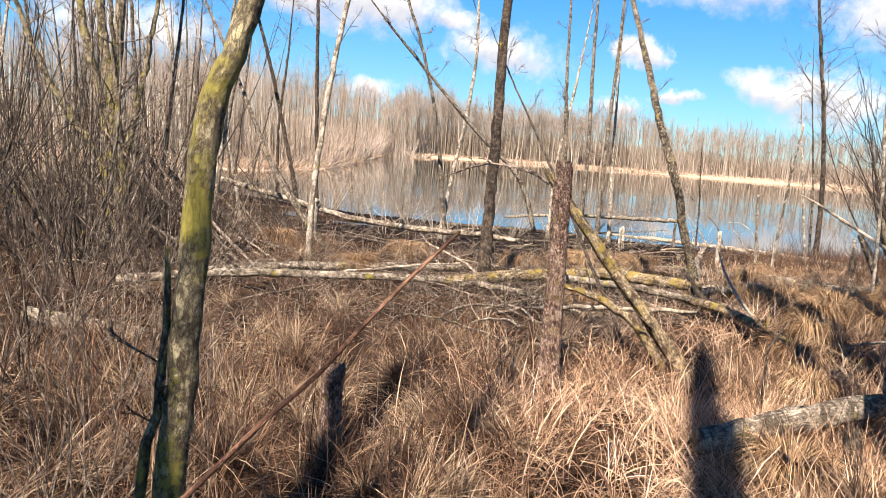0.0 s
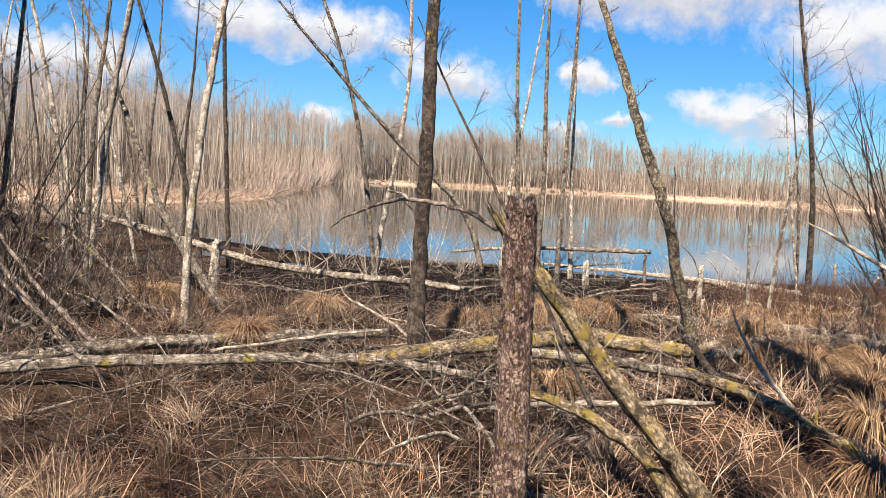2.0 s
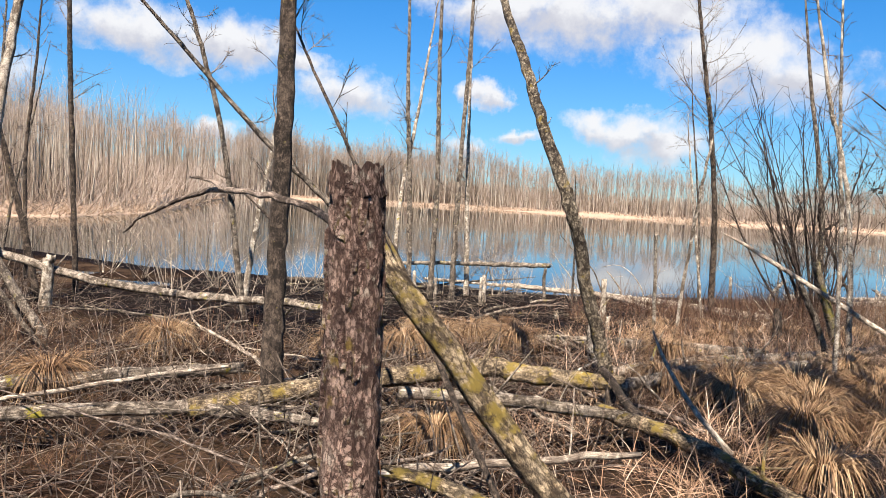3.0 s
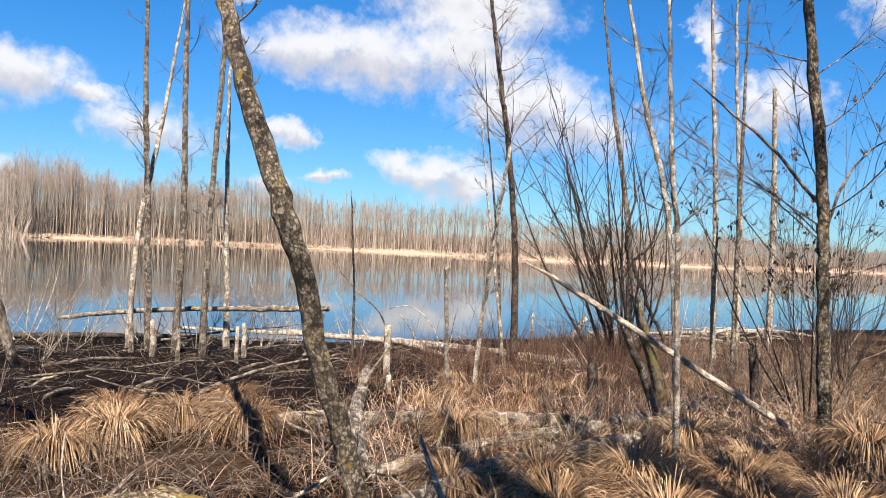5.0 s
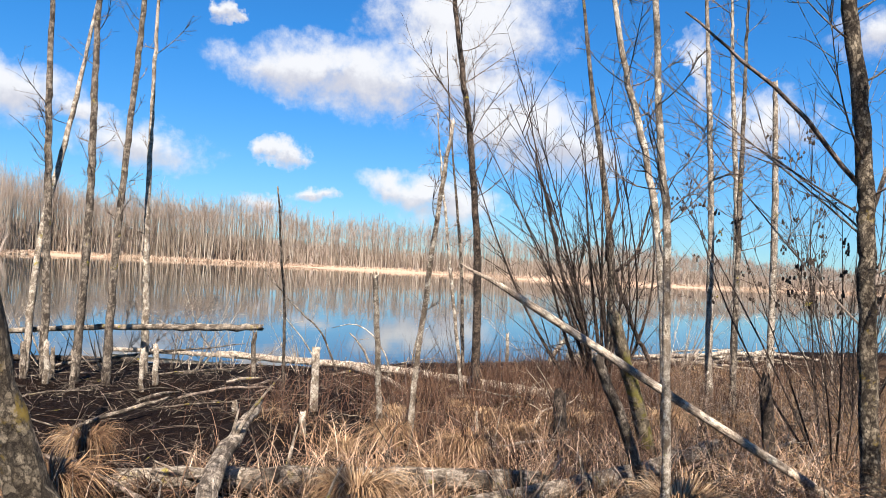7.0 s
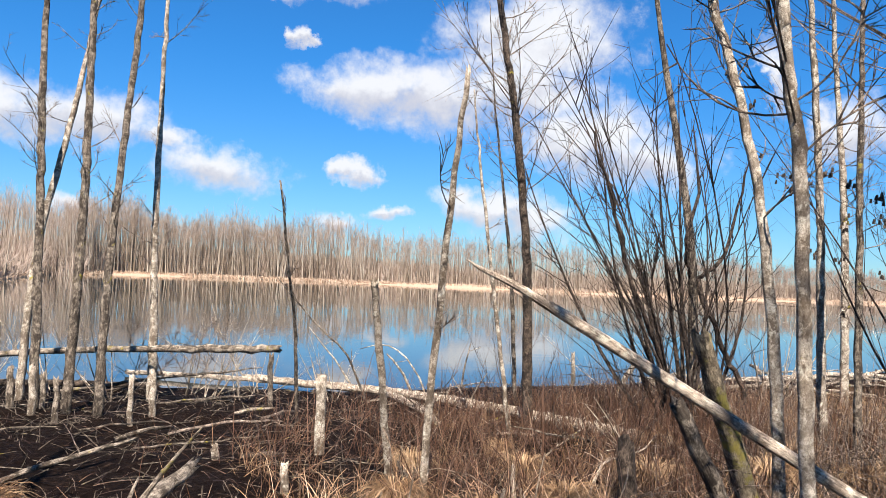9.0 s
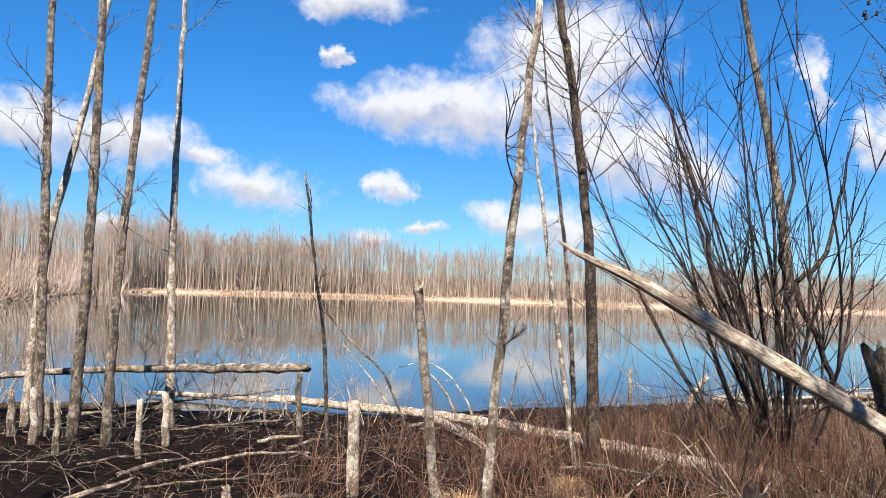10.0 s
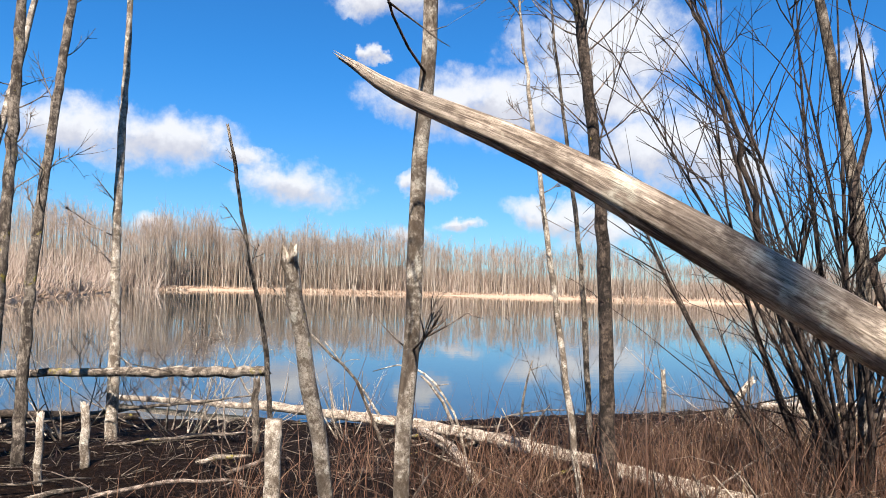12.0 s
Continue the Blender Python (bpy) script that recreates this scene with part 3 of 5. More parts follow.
    # undergrowth behind the first trunks
    m = 40000
    bx = np.interp(np.linspace(0, 1, m), np.linspace(0, 1, 6), [-30, -8, 10, 60, 150, 320]) + rng.normal(0, 1, m)
    by = np.interp(bx, FAR_X, FAR_Y) + rng.uniform(5, 40, m)
    keep = (bx < -9) | ((bx > 0) & (rng.uniform(0, 1, m) < np.interp(bx, [0, 10, 11], [0.3, 0.35, 1])))
    spit = rng.uniform(-10, 0, 1600)
    bx, by = np.r_[bx[keep], rng.uniform(-50, 2, 5000), spit], np.r_[by[keep], rng.uniform(118, 160, 5000), np.interp(spit, FAR_X, FAR_Y) + rng.uniform(0.5, 16, 1600)]
    m = len(bx)
    bd = np.hypot(bx - 3, by - 5)
    a = np.stack([bx, by, height(bx, by) - 0.05], 1)
    c = a + np.stack([rng.normal(0, 0.8, m), rng.normal(0, 0.5, m), rng.uniform(1.2, 5.2, m) * np.interp(bd, [40, 140], [0.4, 1.0]) * np.interp(bx, [60, 110], [1, 0.65])], 1)
    v, q, f = bulk(a, (a + c) / 2 + rng.normal(0, 0.25, (m, 3)), c, 0.0005 * bd, 0.00014 * bd, 3, 2)
    tagged(mesh_object("undergrowth", v, q, FAR_TWIG, flow=f), "dense brown leafless saplings under the far wood", "undergrowth", kind="stuff")


far_wood()

# ---- standing trees along the walk ----
G = -0.36
# the seen trunk is carried up into an unseen crown, added for dappled shade
dead_tree([(-0.69, 1.74, -0.4, 0.054), (-0.67, 1.75, 0.31, 0.047), (-0.64, 1.76, 0.74, 0.044), (-0.62, 1.77, 1.11, 0.041), (-0.59, 1.77, 1.47, 0.039), (-0.48, 1.8, 1.82, 0.034), (-0.3, 1.84, 2.6, 0.036), (-0.35, 1.8, 4.2, 0.032), (-0.5, 1.75, 6.5, 0.022), (-0.55, 1.75, 8.6, 0.006)], YELLOWED, "leaning mossy trunk with yellow-green lichen", 34, 1.5, 6, 0.68, 21)
dead_tree([(-0.80, 1.75, -0.4, 0.02), (-0.76, 1.75, 0.31, 0.016), (-0.71, 1.76, 0.62, 0.014), (-0.69, 1.77, 0.86, 0.011), (-0.70, 1.77, 1.08, 0.006)], YELLOWED, "short mossy sapling beside a leaning trunk", 5, 0.22, 2, 0.4, 22, name="sapling", cat="sapling", group="")
dead_tree([(1.18, 9.27, G - 0.2, 0.098), (1.16, 9.27, 0.1, 0.085), (1.16, 9.27, 0.9, 0.072), (1.17, 9.28, 1.9, 0.068), (1.17, 9.3, 3.0, 0.06), (1.25, 9.4, 5.0, 0.045), (1.3, 9.5, 7.6, 0.015)], DARK, "dark rough-barked dead tree with a yellowed foot", 14, 0.7, 4, 0.3, 23)
dead_tree([(3.98, 9.2, G - 0.12, 0.07), (3.923, 9.2, -0.087, 0.064), (3.823, 9.2, 0.224, 0.06), (3.676, 9.17, 0.62, 0.057), (3.563, 9.15, 1.045, 0.055), (3.424, 9.2, 1.459, 0.056), (3.316, 9.55, 2.026, 0.052), (3.284, 9.9, 2.515, 0.047), (3.312, 10.6, 3.137, 0.042), (3.2, 11.7, 4.6, 0.03), (3.1, 12.0, 6.0, 0.01)], MOTTLED, "crooked leaning tree with light lichened bark", 5, 0.28, 3, 0.3, 24)
dead_tree([(-1.25, 10.49, G - 0.2, 0.0494), (-1.2, 10.5, 0.82, 0.0418), (-1.06, 10.53, 2.17, 0.038), (-0.94, 10.56, 2.98, 0.0342), (-0.6, 10.7, 5.0, 0.0228), (-0.4, 10.8, 6.8, 0.0076)], PALE, "slim pale tree leaning over the grass", 10, 0.6, 4, 0.4, 25)
dead_tree([(-1.84, 17.5, -0.75, 0.0532), (-1.99, 17.5, 2.39, 0.0456), (-2.07, 17.5, 4.4, 0.038), (-2.2, 17.6, 7.5, 0.0114)], DARK, "straight dark dead tree", 12, 0.8, 4, 0.35, 26)
dead_tree([(0.96, 13.6, -0.5, 0.038), (0.61, 13.61, 1.8, 0.0319), (0.25, 13.62, 3.16, 0.0266), (-0.1, 13.65, 4.1, 0.0228), (-0.7, 13.8, 6.0, 0.0076)], GREY, "thin grey tree leaning over mud", 12, 0.6, 4, 0.3, 27)
dead_tree([(2.35, 12.4, 0.1, 0.04), (2.0, 12.45, 1.0, 0.036), (1.08, 12.5, 1.87, 0.03), (-0.24, 12.58, 3.25, 0.018), (-0.9, 12.6, 4.0, 0.006)], GREY, "fallen thin tree hung up in its neighbours", 12, 0.7, 3, 0.2, 28)
dead_tree([(4.12, 18.2, -0.72, 0.0551), (4.05, 18.4, 1.5, 0.0463), (3.96, 18.68, 3.6, 0.0386), (3.9, 19, 7.4, 0.0110)], GREY, "slender grey dead tree on the mud", 14, 0.8, 3, 0.3, 29)
dead_tree([(3.9, 18.9, -0.75, 0.0496), (4.0, 19.0, 1.2, 0.0441), (4.3, 19.2, 3.0, 0.0352), (4.7, 19.4, 5.8, 0.0110)], PALE, "slender pale tree leaning toward its neighbour", 8, 0.7, 3, 0.4, 30)
dead_tree([(4.47, 17.9, -0.70, 0.0551), (4.52, 18.0, 1.5, 0.0463), (4.5, 18.3, 3.9, 0.0386), (4.5, 18.6, 7.6, 0.0110)], GREY, "slender brown-grey dead tree on the mud", 14, 0.8, 3, 0.3, 31)
dead_tree([(4.80, 17.5, -0.70, 0.0551), (4.82, 17.55, 0.8, 0.0463), (4.92, 17.8, 2.6, 0.0397), (5.02, 18.0, 4.2, 0.0352), (5.1, 18.2, 7.5, 0.0110)], GREY, "slender leaning dead tree on the mud", 14, 0.8, 3, 0.3, 32)
dead_tree([(5.42, 18.6, -0.76, 0.0606), (5.40, 18.7, 0.4, 0.0496), (5.36, 18.8, 1.6, 0.0397), (5.37, 19.1, 4.0, 0.0287), (5.4, 19.3, 6.8, 0.0088)], PALE, "slim white-footed tree by the water", 12, 0.8, 4, 0.3, 33)
dead_tree([(6.75, 16.25, -0.70, 0.0198), (6.62, 16.0, 0.4, 0.0165), (6.45, 15.7, 1.1, 0.0132), (6.27, 15.44, 1.9, 0.0088)], GREY, "thin dead pole with a snapped top", 3, 0.5, 2, 0.4, 34, 0.02, name="dead_pole", cat="dead pole", group="snapped poles")
dead_tree([(6.72, 13.25, -0.55, 0.0306), (6.55, 13.05, 0.2, 0.0263), (6.40, 12.85, 0.85, 0.0238), (6.37, 12.8, 1.0, 0.0255)], PALE, "pale flaking pole with a broken top", 0, seed=35, ragged=0.03, name="dead_pole", cat="dead pole", group="snapped poles")
dead_tree([(6.72, 12.7, -0.5, 0.0255), (6.70, 12.6, 0.2, 0.024), (6.66, 12.35, 1.2, 0.021), (6.62, 12.06, 2.25, 0.015)], PALE, "birch pole with peeling bark and snapped top", 4, 0.7, 2, 0.3, 36, 0.03, name="dead_pole", cat="dead pole", group="snapped poles")
dead_tree([(8.62, 14.96, -0.6, 0.024), (8.44, 15.06, 0.8, 0.02), (8.27, 15.15, 2.1, 0.015), (8.17, 15.2, 3.0, 0.007)], PALE, "thin whitish sapling stem", 6, 0.4, 2, 0.4, 37, name="sapling", cat="sapling", group="")
dead_tree([(9.06, 15.37, -0.6, 0.059), (8.98, 15.41, 1.35, 0.0476), (8.83, 15.51, 2.89, 0.041), (8.71, 15.58, 3.68, 0.0361), (8.5, 15.8, 5.6, 0.0246), (8.4, 15.9, 7.6, 0.00656)], DARK, "tall dead tree with many upswept branches", 34, 1.25, 5, 0.25, 38, lift=0.9)
dead_tree([(9.6, 16.6, -0.6, 0.03), (9.45, 16.6, 1.2, 0.024), (9.2, 16.7, 3.2, 0.012), (9.1, 16.8, 4.6, 0.004)], GREY, "thin sapling behind a dead tree", 7, 0.5, 2, 0.3, 39, name="sapling", cat="sapling", group="")
dead_tree([(8.22, 11.2, G - 0.1, 0.036), (8.18, 11.25, 0.66, 0.032), (8.09, 11.32, 1.63, 0.028), (7.97, 11.44, 2.37, 0.026), (7.88, 11.52, 2.8, 0.024), (7.6, 11.8, 4.8, 0.01)], PALE, "slim mottled tree leaning over the bank", 16, 1.0, 3, 0.35, 40)
dead_tree([(6.68, 9.70, G - 0.1, 0.024), (6.66, 9.72, 0.5, 0.0208), (6.63, 9.75, 1.4, 0.0192), (6.58, 9.8, 2.0, 0.0176), (6.5, 9.9, 4.0, 0.008)], PALE, "slim knobbly tree with pale bark", 12, 0.6, 3, 0.5, 41)
dead_tree([(11.4, 13.6, -0.5, 0.045), (11.36, 13.63, 1.2, 0.038), (11.33, 13.66, 2.3, 0.034), (11.26, 13.73, 3.8, 0.028), (11.2, 13.9, 6.4, 0.008)], PALE, "whitish birch with mottled bark", 15, 1.0, 3, 0.35, 42)
dead_tree([(14.6, 15.9, -0.6, 0.06), (14.5, 15.9, 2.2, 0.05), (14.2, 15.9, 5.0, 0.03), (14.1, 15.9, 7.4, 0.008)], PALE, "whitish birch near the water", 16, 1.0, 3, 0.3, 43)
dead_tree([(11.0, 12.9, -0.45, 0.035), (11.1, 13.0, 1.2, 0.03), (11.2, 13.1, 3.2, 0.022), (11.3, 13.2, 5.2, 0.008)], GREY, "slim grey tree among bushes", 16, 1.0, 3, 0.3, 44)
dead_tree([(14.9, 15.4, -0.6, 0.055), (14.85, 15.4, 2.2, 0.05), (14.7, 15.4, 4.5, 0.035)], PALE, "birch pole with a broken top", 4, 0.7, 2, 0.4, 45, 0.04)
dead_tree([(8.1, 9.47, G - 0.1, 0.056), (8.05, 9.53, 1.0, 0.05), (8.02, 9.57, 1.9, 0.047), (7.93, 9.7, 3.28, 0.04), (7.8, 9.9, 6.0, 0.015)], MOTTLED, "mottled grey-brown tree with long crossing branches", 18, 1.7, 4, 0.2, 46)
mottled = scene.objects[-1]
while mottled.parent is not None:
    mottled = mottled.parent
for line in ([(8.045, 9.6, 1.709, 0.017), (7.603, 9.75, 2.142, 0.014), (7.279, 9.9, 2.414, 0.011), (7.001, 10.05, 2.659, 0.006)], [(8.05, 9.55, 1.45, 0.016), (8.114, 9.55, 1.637, 0.014), (8.203, 9.5, 1.906, 0.012), (8.567, 9.5, 2.226, 0.007), (9.2, 9.5, 2.45, 0.003)]):
    stem("branch", [(x - 8.1, y - 9.47, z - G + 0.1, r) for x, y, z, r in line], TWIG, mottled, sides=7, rng=np.random.default_rng(270), wobble=0.004)
dead_tree([(6.56, 14.6, -0.65, 0.05), (6.55, 14.6, -0.2, 0.046), (6.54, 14.6, 0.16, 0.045)], PALE, "short pale post-like stump with a flat top", 0, seed=47, name="stump", cat="stump", group="stumps on the mud")

# the thick rotten snag
dead_tree([(1.19, 5.05, G - 0.12, 0.0946), (1.185, 5.05, 0.0, 0.0774), (1.175, 5.05, 0.5, 0.0679), (1.165, 5.05, 1.0, 0.0654), (1.155, 5.05, 1.38, 0.0602)], ROTTEN, "thick rotten snag with splintered broken top", 0, 0.6, 3, 0.75, 50, 0.018, name="snag", cat="snag", group="", step=0.03, lumps=0.07, sides=40, lift=0.1, wobble=0.0)

# hung-up pole that slants across the path
log([(8.72, 9.80, -0.46, 0.0331), (7.90, 10.24, 0.057, 0.0287), (7.08, 10.66, 0.582, 0.0261), (6.652, 10.882, 0.857, 0.0252), (6.41, 11.007, 1.011, 0.0170), (6.266, 11.081, 1.082, 0.0091), (6.21, 11.11, 1.12, 0.0035)], SILVER, "slanting silvery dead pole with a pointed tip", 51, 24, 0.015, 0.03, wobble=0.0, name="leaning_pole", cat="dead pole", group="")
log([(7.5, 10.6, -0.46, 0.042), (7.36, 10.6, -0.2, 0.038), (7.097, 10.6, 0.29, 0.034), (6.93, 10.6, 0.58, 0.03)], GREY, "grey-brown leaning dead stem", 52, 12, 0.02, name="dead_pole", cat="dead pole", group="")
log([(8.2, 11.3, -0.46, 0.06), (7.957, 11.3, 0.163, 0.055), (7.804, 11.3, 0.501, 0.052), (7.695, 11.3, 0.803, 0.047)], MOSSY, "broken stump leaning by a willow", 53, 16, 0.03, name="stump", cat="stump", group="")

# ---- logs and stumps ----
log([(-2.9, 7.6, -0.20, 0.05), (-1.84, 8.07, -0.14, 0.05), (-0.84, 8.36, -0.15, 0.048), (0.56, 8.55, -0.15, 0.045), (1.54, 8.17, -0.17, 0.03)], LOGGED, "long weathered log lying across the grass", 61, stubs=3)
log([(-2.4, 8.5, -0.24, 0.06), (-1.1, 9.3, -0.22, 0.06), (0.93, 10.0, -0.22, 0.045)], LOGGED, "weathered log half sunk in grass", 62, stubs=2)
log([(0.61, 8.5, -0.14, 0.06), (1.99, 9.0, -0.07, 0.07), (2.9, 9.3, -0.06, 0.075), (3.17, 9.1, -0.07, 0.072), (3.85, 8.8, -0.07, 0.06)], GOLD, "thick bent log with yellow lichen", 63, 16, stubs=3)
log([(3.97, 9.1, -0.18, 0.055), (5.14, 9.7, -0.18, 0.06), (6.67, 10.07, -0.2, 0.05)], LOGGED, "grey log bridging grass tussocks", 64, stubs=3)
log([(1.5, 7.16, -0.13, 0.02), (2.13, 7.2, -0.10, 0.024), (3.2, 7.3, -0.11, 0.02)], SILVER, "thin bleached branch lying on grass", 65, 8, name="fallen_branch", cat="branch", stubs=3)
log([(3.4, 8.3, -0.12, 0.05), (3.75, 7.6, -0.16, 0.05), (3.95, 6.7, -0.26, 0.042)], GOLD, "short yellow lichened log", 66, stubs=2)
leaner = log([(2.58, 5.59, -0.46, 0.06), (2.17, 5.79, 0.095, 0.052), (1.871, 5.94, 0.475, 0.048), (1.58, 6.08, 0.858, 0.045), (1.40, 6.16, 1.10, 0.042), (1.285, 6.21, 1.25, 0.027)], GOLD, "leaning broken trunk with yellow lichen", 67, 22, 0.13, 0.15, name="leaning_tree", cat="dead trunk", group="", stubs=3)
v, q, t, f = tube(curve_points([(1.29, 6.2, 1.177), (1.19, 6.28, 1.24), (1.05, 6.38, 1.288), (0.90, 6.5, 1.305), (0.80, 6.62, 1.30), (0.64, 6.85, 1.245), (0.45, 7.1, 1.15), (0.36, 7.25, 1.07)], 26) - np.array([2.58, 5.59, -0.46]), np.interp(np.arange(26), [0, 16, 25], [0.017, 0.012, 0.004]), 8, np.random.default_rng(7), 0.1, 0.0, 0.004)
mesh_object("branch", v, q, TWIG, leaner, "bent dead branch", f, t)
v, q, t, f = tube(curve_points([(0.83, 6.57, 1.30), (0.78, 6.60, 1.335), (0.70, 6.62, 1.345)], 8) - np.array([2.58, 5.59, -0.46]), np.linspace(0.011, 0.005, 8), 7, np.random.default_rng(8), 0.1, 0.01, 0.002)
mesh_object("branch_stub", v, q, TWIG, leaner, "", f, t)
log([(2.35, 5.70, -0.40, 0.045), (2.046, 5.8, 0.067, 0.036), (1.863, 5.9, 0.173, 0.034), (1.703, 6.0, 0.244, 0.031), (1.482, 6.1, 0.291, 0.024)], GOLD, "lichened limb forking from a fallen trunk", 68, name="fallen_branch", cat="branch")
dead_tree([(2.17, 6.08, -0.4, 0.014), (1.79, 7.6, 0.9, 0.016), (1.745, 7.78, 1.04, 0.015), (1.507, 8.73, 1.79, 0.012), (1.267, 9.69, 2.55, 0.009), (1.1, 10.3, 3.1, 0.004)], DARK, "thin dark dead stem leaning through the logs", 9, 0.55, 3, 0.35, 170, name="dead_pole", cat="dead pole", group="")
dead_tree([(-0.95, 12.2, -0.66, 0.05), (-1.723, 13.1, 0.116, 0.046), (-2.357, 13.9, 0.856, 0.042), (-2.861, 14.6, 1.698, 0.038), (-3.573, 15.6, 2.9, 0.032), (-4.258, 16.5, 3.963, 0.024), (-4.9, 17.3, 5.0, 0.008)], GREY, "grey trunk leaning back into the thicket", 14, 0.9, 4, 0.2, 172)
dead_tree([(-1.95, 15.5, -0.6, 0.05), (-2.146, 15.5, 0.452, 0.045), (-2.376, 15.5, 1.417, 0.04), (-2.732, 15.5, 2.784, 0.034), (-3.057, 15.5, 3.861, 0.028), (-3.6, 15.5, 5.6, 0.008)], DARK, "dark slender tree leaning over the thicket", 14, 0.8, 4, 0.25, 173)
dead_tree([(0.92, 15.5, -0.62, 0.045), (1.092, 15.5, 0.791, 0.04), (1.281, 15.5, 1.918, 0.036), (1.405, 15.5, 3.211, 0.03), (1.371, 15.5, 4.291, 0.024), (1.3, 15.5, 6.4, 0.007)], PALE, "slim whitish tree on the wet bank", 13, 0.7, 4, 0.3, 174)
log([(-4.358, 16.5, 0.471, 0.06), (-2.446, 15.2, 0.195, 0.058), (-0.858, 14.0, -0.037, 0.055), (0.506, 12.8, -0.025, 0.05), (1.345, 12.2, 0.017, 0.046), (1.97, 11.6, 0.025, 0.04)], LOGGED, "long weathered trunk fallen toward the water", 69, stubs=5)
log([(-5.2, 13.0, 1.3, 0.05), (-3.2, 11.6, 0.5, 0.055), (-2.0, 10.6, -0.2, 0.05)], DARK, "dark trunk leaning out of the thicket", 70, stubs=5)
log([(-3.1, 6.1, -0.26, 0.075), (-1.85, 5.55, -0.25, 0.07)], LOGGED, "short grey log in the grass", 71)
log([(1.75, 3.58, -0.12, 0.075), (2.5, 3.9, -0.06, 0.08), (3.6, 4.4, -0.04, 0.075)], LOGGED, "grey log with dark underside in straw", 72, 16, stubs=2)
log([(2.6, 3.42, -0.45, 0.05), (2.55, 3.44, 0.03, 0.045)], DARK, "dark broken stump beside a log", 73, name="stump", cat="stump", group="")
log([(-0.33, 3.69, -0.42, 0.072), (-0.33, 3.69, 0.02, 0.062), (-0.32, 3.69, 0.17, 0.058)], ROTTEN, "short dark rotten stump in grass", 74, 16, 0.03, name="stump", cat="stump", group="")
log([(4.3, 11.9, -0.32, 0.07), (5.53, 11.35, -0.27, 0.072), (6.75, 10.85, -0.26, 0.065)], LOGGED, "shaded log lying along the bank", 75, 16, stubs=3)
log([(4.45, 10.25, -0.33, 0.05), (5.61, 10.5, -0.28, 0.06), (7.43, 10.8, -0.27, 0.065), (8.84, 11.25, -0.27, 0.06)], LOGGED, "long weathered log in trampled grass", 76, 16, stubs=4)
log([(4.45, 10.35, -0.36, 0.06), (4.72, 11.15, -0.10, 0.055), (5.25, 12.2, 0.04, 0.03)], LOGGED, "splintered grey trunk propped on a log", 77, 14, 0.08, stubs=4)
log([(2.9, 19.75, -0.30, 0.034), (4.2, 19.0, -0.10, 0.036), (5.3, 18.4, -0.01, 0.04), (6.2, 17.85, 0.045, 0.046), (6.78, 17.5, 0.085, 0.042)], LOGGED, "log held above the mud by a post", 78, stubs=5)
log([(6.72, 17.52, -0.80, 0.035), (6.70, 17.52, -0.2, 0.032), (6.70, 17.52, 0.03, 0.03)], GREY, "thin post under a fallen log", 79, name="stump", cat="stump", group="stumps on the mud")
log([(6.9, 20.5, -0.66, 0.05), (8.36, 18.35, -0.58, 0.06), (8.94, 16.75, -0.50, 0.062), (9.2, 14.9, -0.40, 0.06), (9.5, 13.6, -0.34, 0.045)], SILVER, "long bleached driftwood trunk at the water's edge", 80, stubs=6)
log([(5.2, 21.6, -0.70, 0.035), (7.3, 20.0, -0.66, 0.04), (8.1, 18.6, -0.60, 0.03)], SILVER, "bleached driftwood log along the shore", 81, stubs=5)
log([(1.4, 20.8, -0.70, 0.05), (3.6, 20.2, -0.66, 0.05), (5.6, 19.9, -0.68, 0.04)], DARK, "dark waterlogged log by the shore", 82, stubs=5)
log([(7.72, 11.9, -0.55, 0.07), (7.75, 11.95, -0.2, 0.06), (7.78, 12.0, 0.08, 0.05)], DARK, "black charred-looking stump with ragged top", 83, 12, 0.05, name="stump", cat="stump", group="")
log([(8.65, 10.6, -0.50, 0.055), (8.62, 10.6, 0.0, 0.05), (8.55, 10.6, 0.40, 0.045)], DARK, "dark broken snag among bushes", 84, 12, 0.06, name="stump", cat="stump", group="")
log([(5.1, 16.6, -0.72, 0.03), (5.1, 16.6, -0.1, 0.026)], PALE, "pale gnawed post in mud", 85, 10, 0.03, name="stump", cat="stump", group="stumps on the mud")
log([(-1.6, 14.4, -0.6, 0.09), (-1.58, 14.4, 0.1, 0.075), (-1.55, 14.4, 0.24, 0.06)], PALE, "pale beaver-cut stump by a fallen trunk", 86, 14, 0.04, name="stump", cat="stump", group="")
log([(7.28, 12.5, -0.55, 0.022), (7.27, 12.5, -0.16, 0.014)], SILVER, "small bleached stake in grass", 87, 8, 0.02, name="stake", cat="stake", group="")
log([(7.0, 12.1, -0.52, 0.02), (6.98, 12.1, -0.2, 0.014)], SILVER, "small bleached stake in grass", 88, 8, 0.02, name="stake", cat="stake", group="")
log([(5.95, 13.2, -0.58, 0.03), (5.94, 13.2, -0.22, 0.026)], PALE, "short pale stake in mud", 89, 10, 0.02, name="stake", cat="stake", group="")
log([(2.75, 2.3, -0.45, 0.045), (2.3, 2.2, 0.5, 0.04), (1.9, 2.1, 1.35, 0.034), (1.62, 2.02, 2.02, 0.03)], GREY, "leaning grey dead trunk with a broken tip", 90, 12, 0.03, name="leaning_tree", cat="dead trunk", group="")
log([(2.6, 4.55, -0.36, 0.010), (2.62, 4.6, 0.1, 0.009), (2.7, 4.75, 0.14, 0.008), (3.0, 5.1, 0.3, 0.005)], DARK, "crooked dark stick standing in straw", 91, 6, 0.01, name="stick", cat="stick", group="")
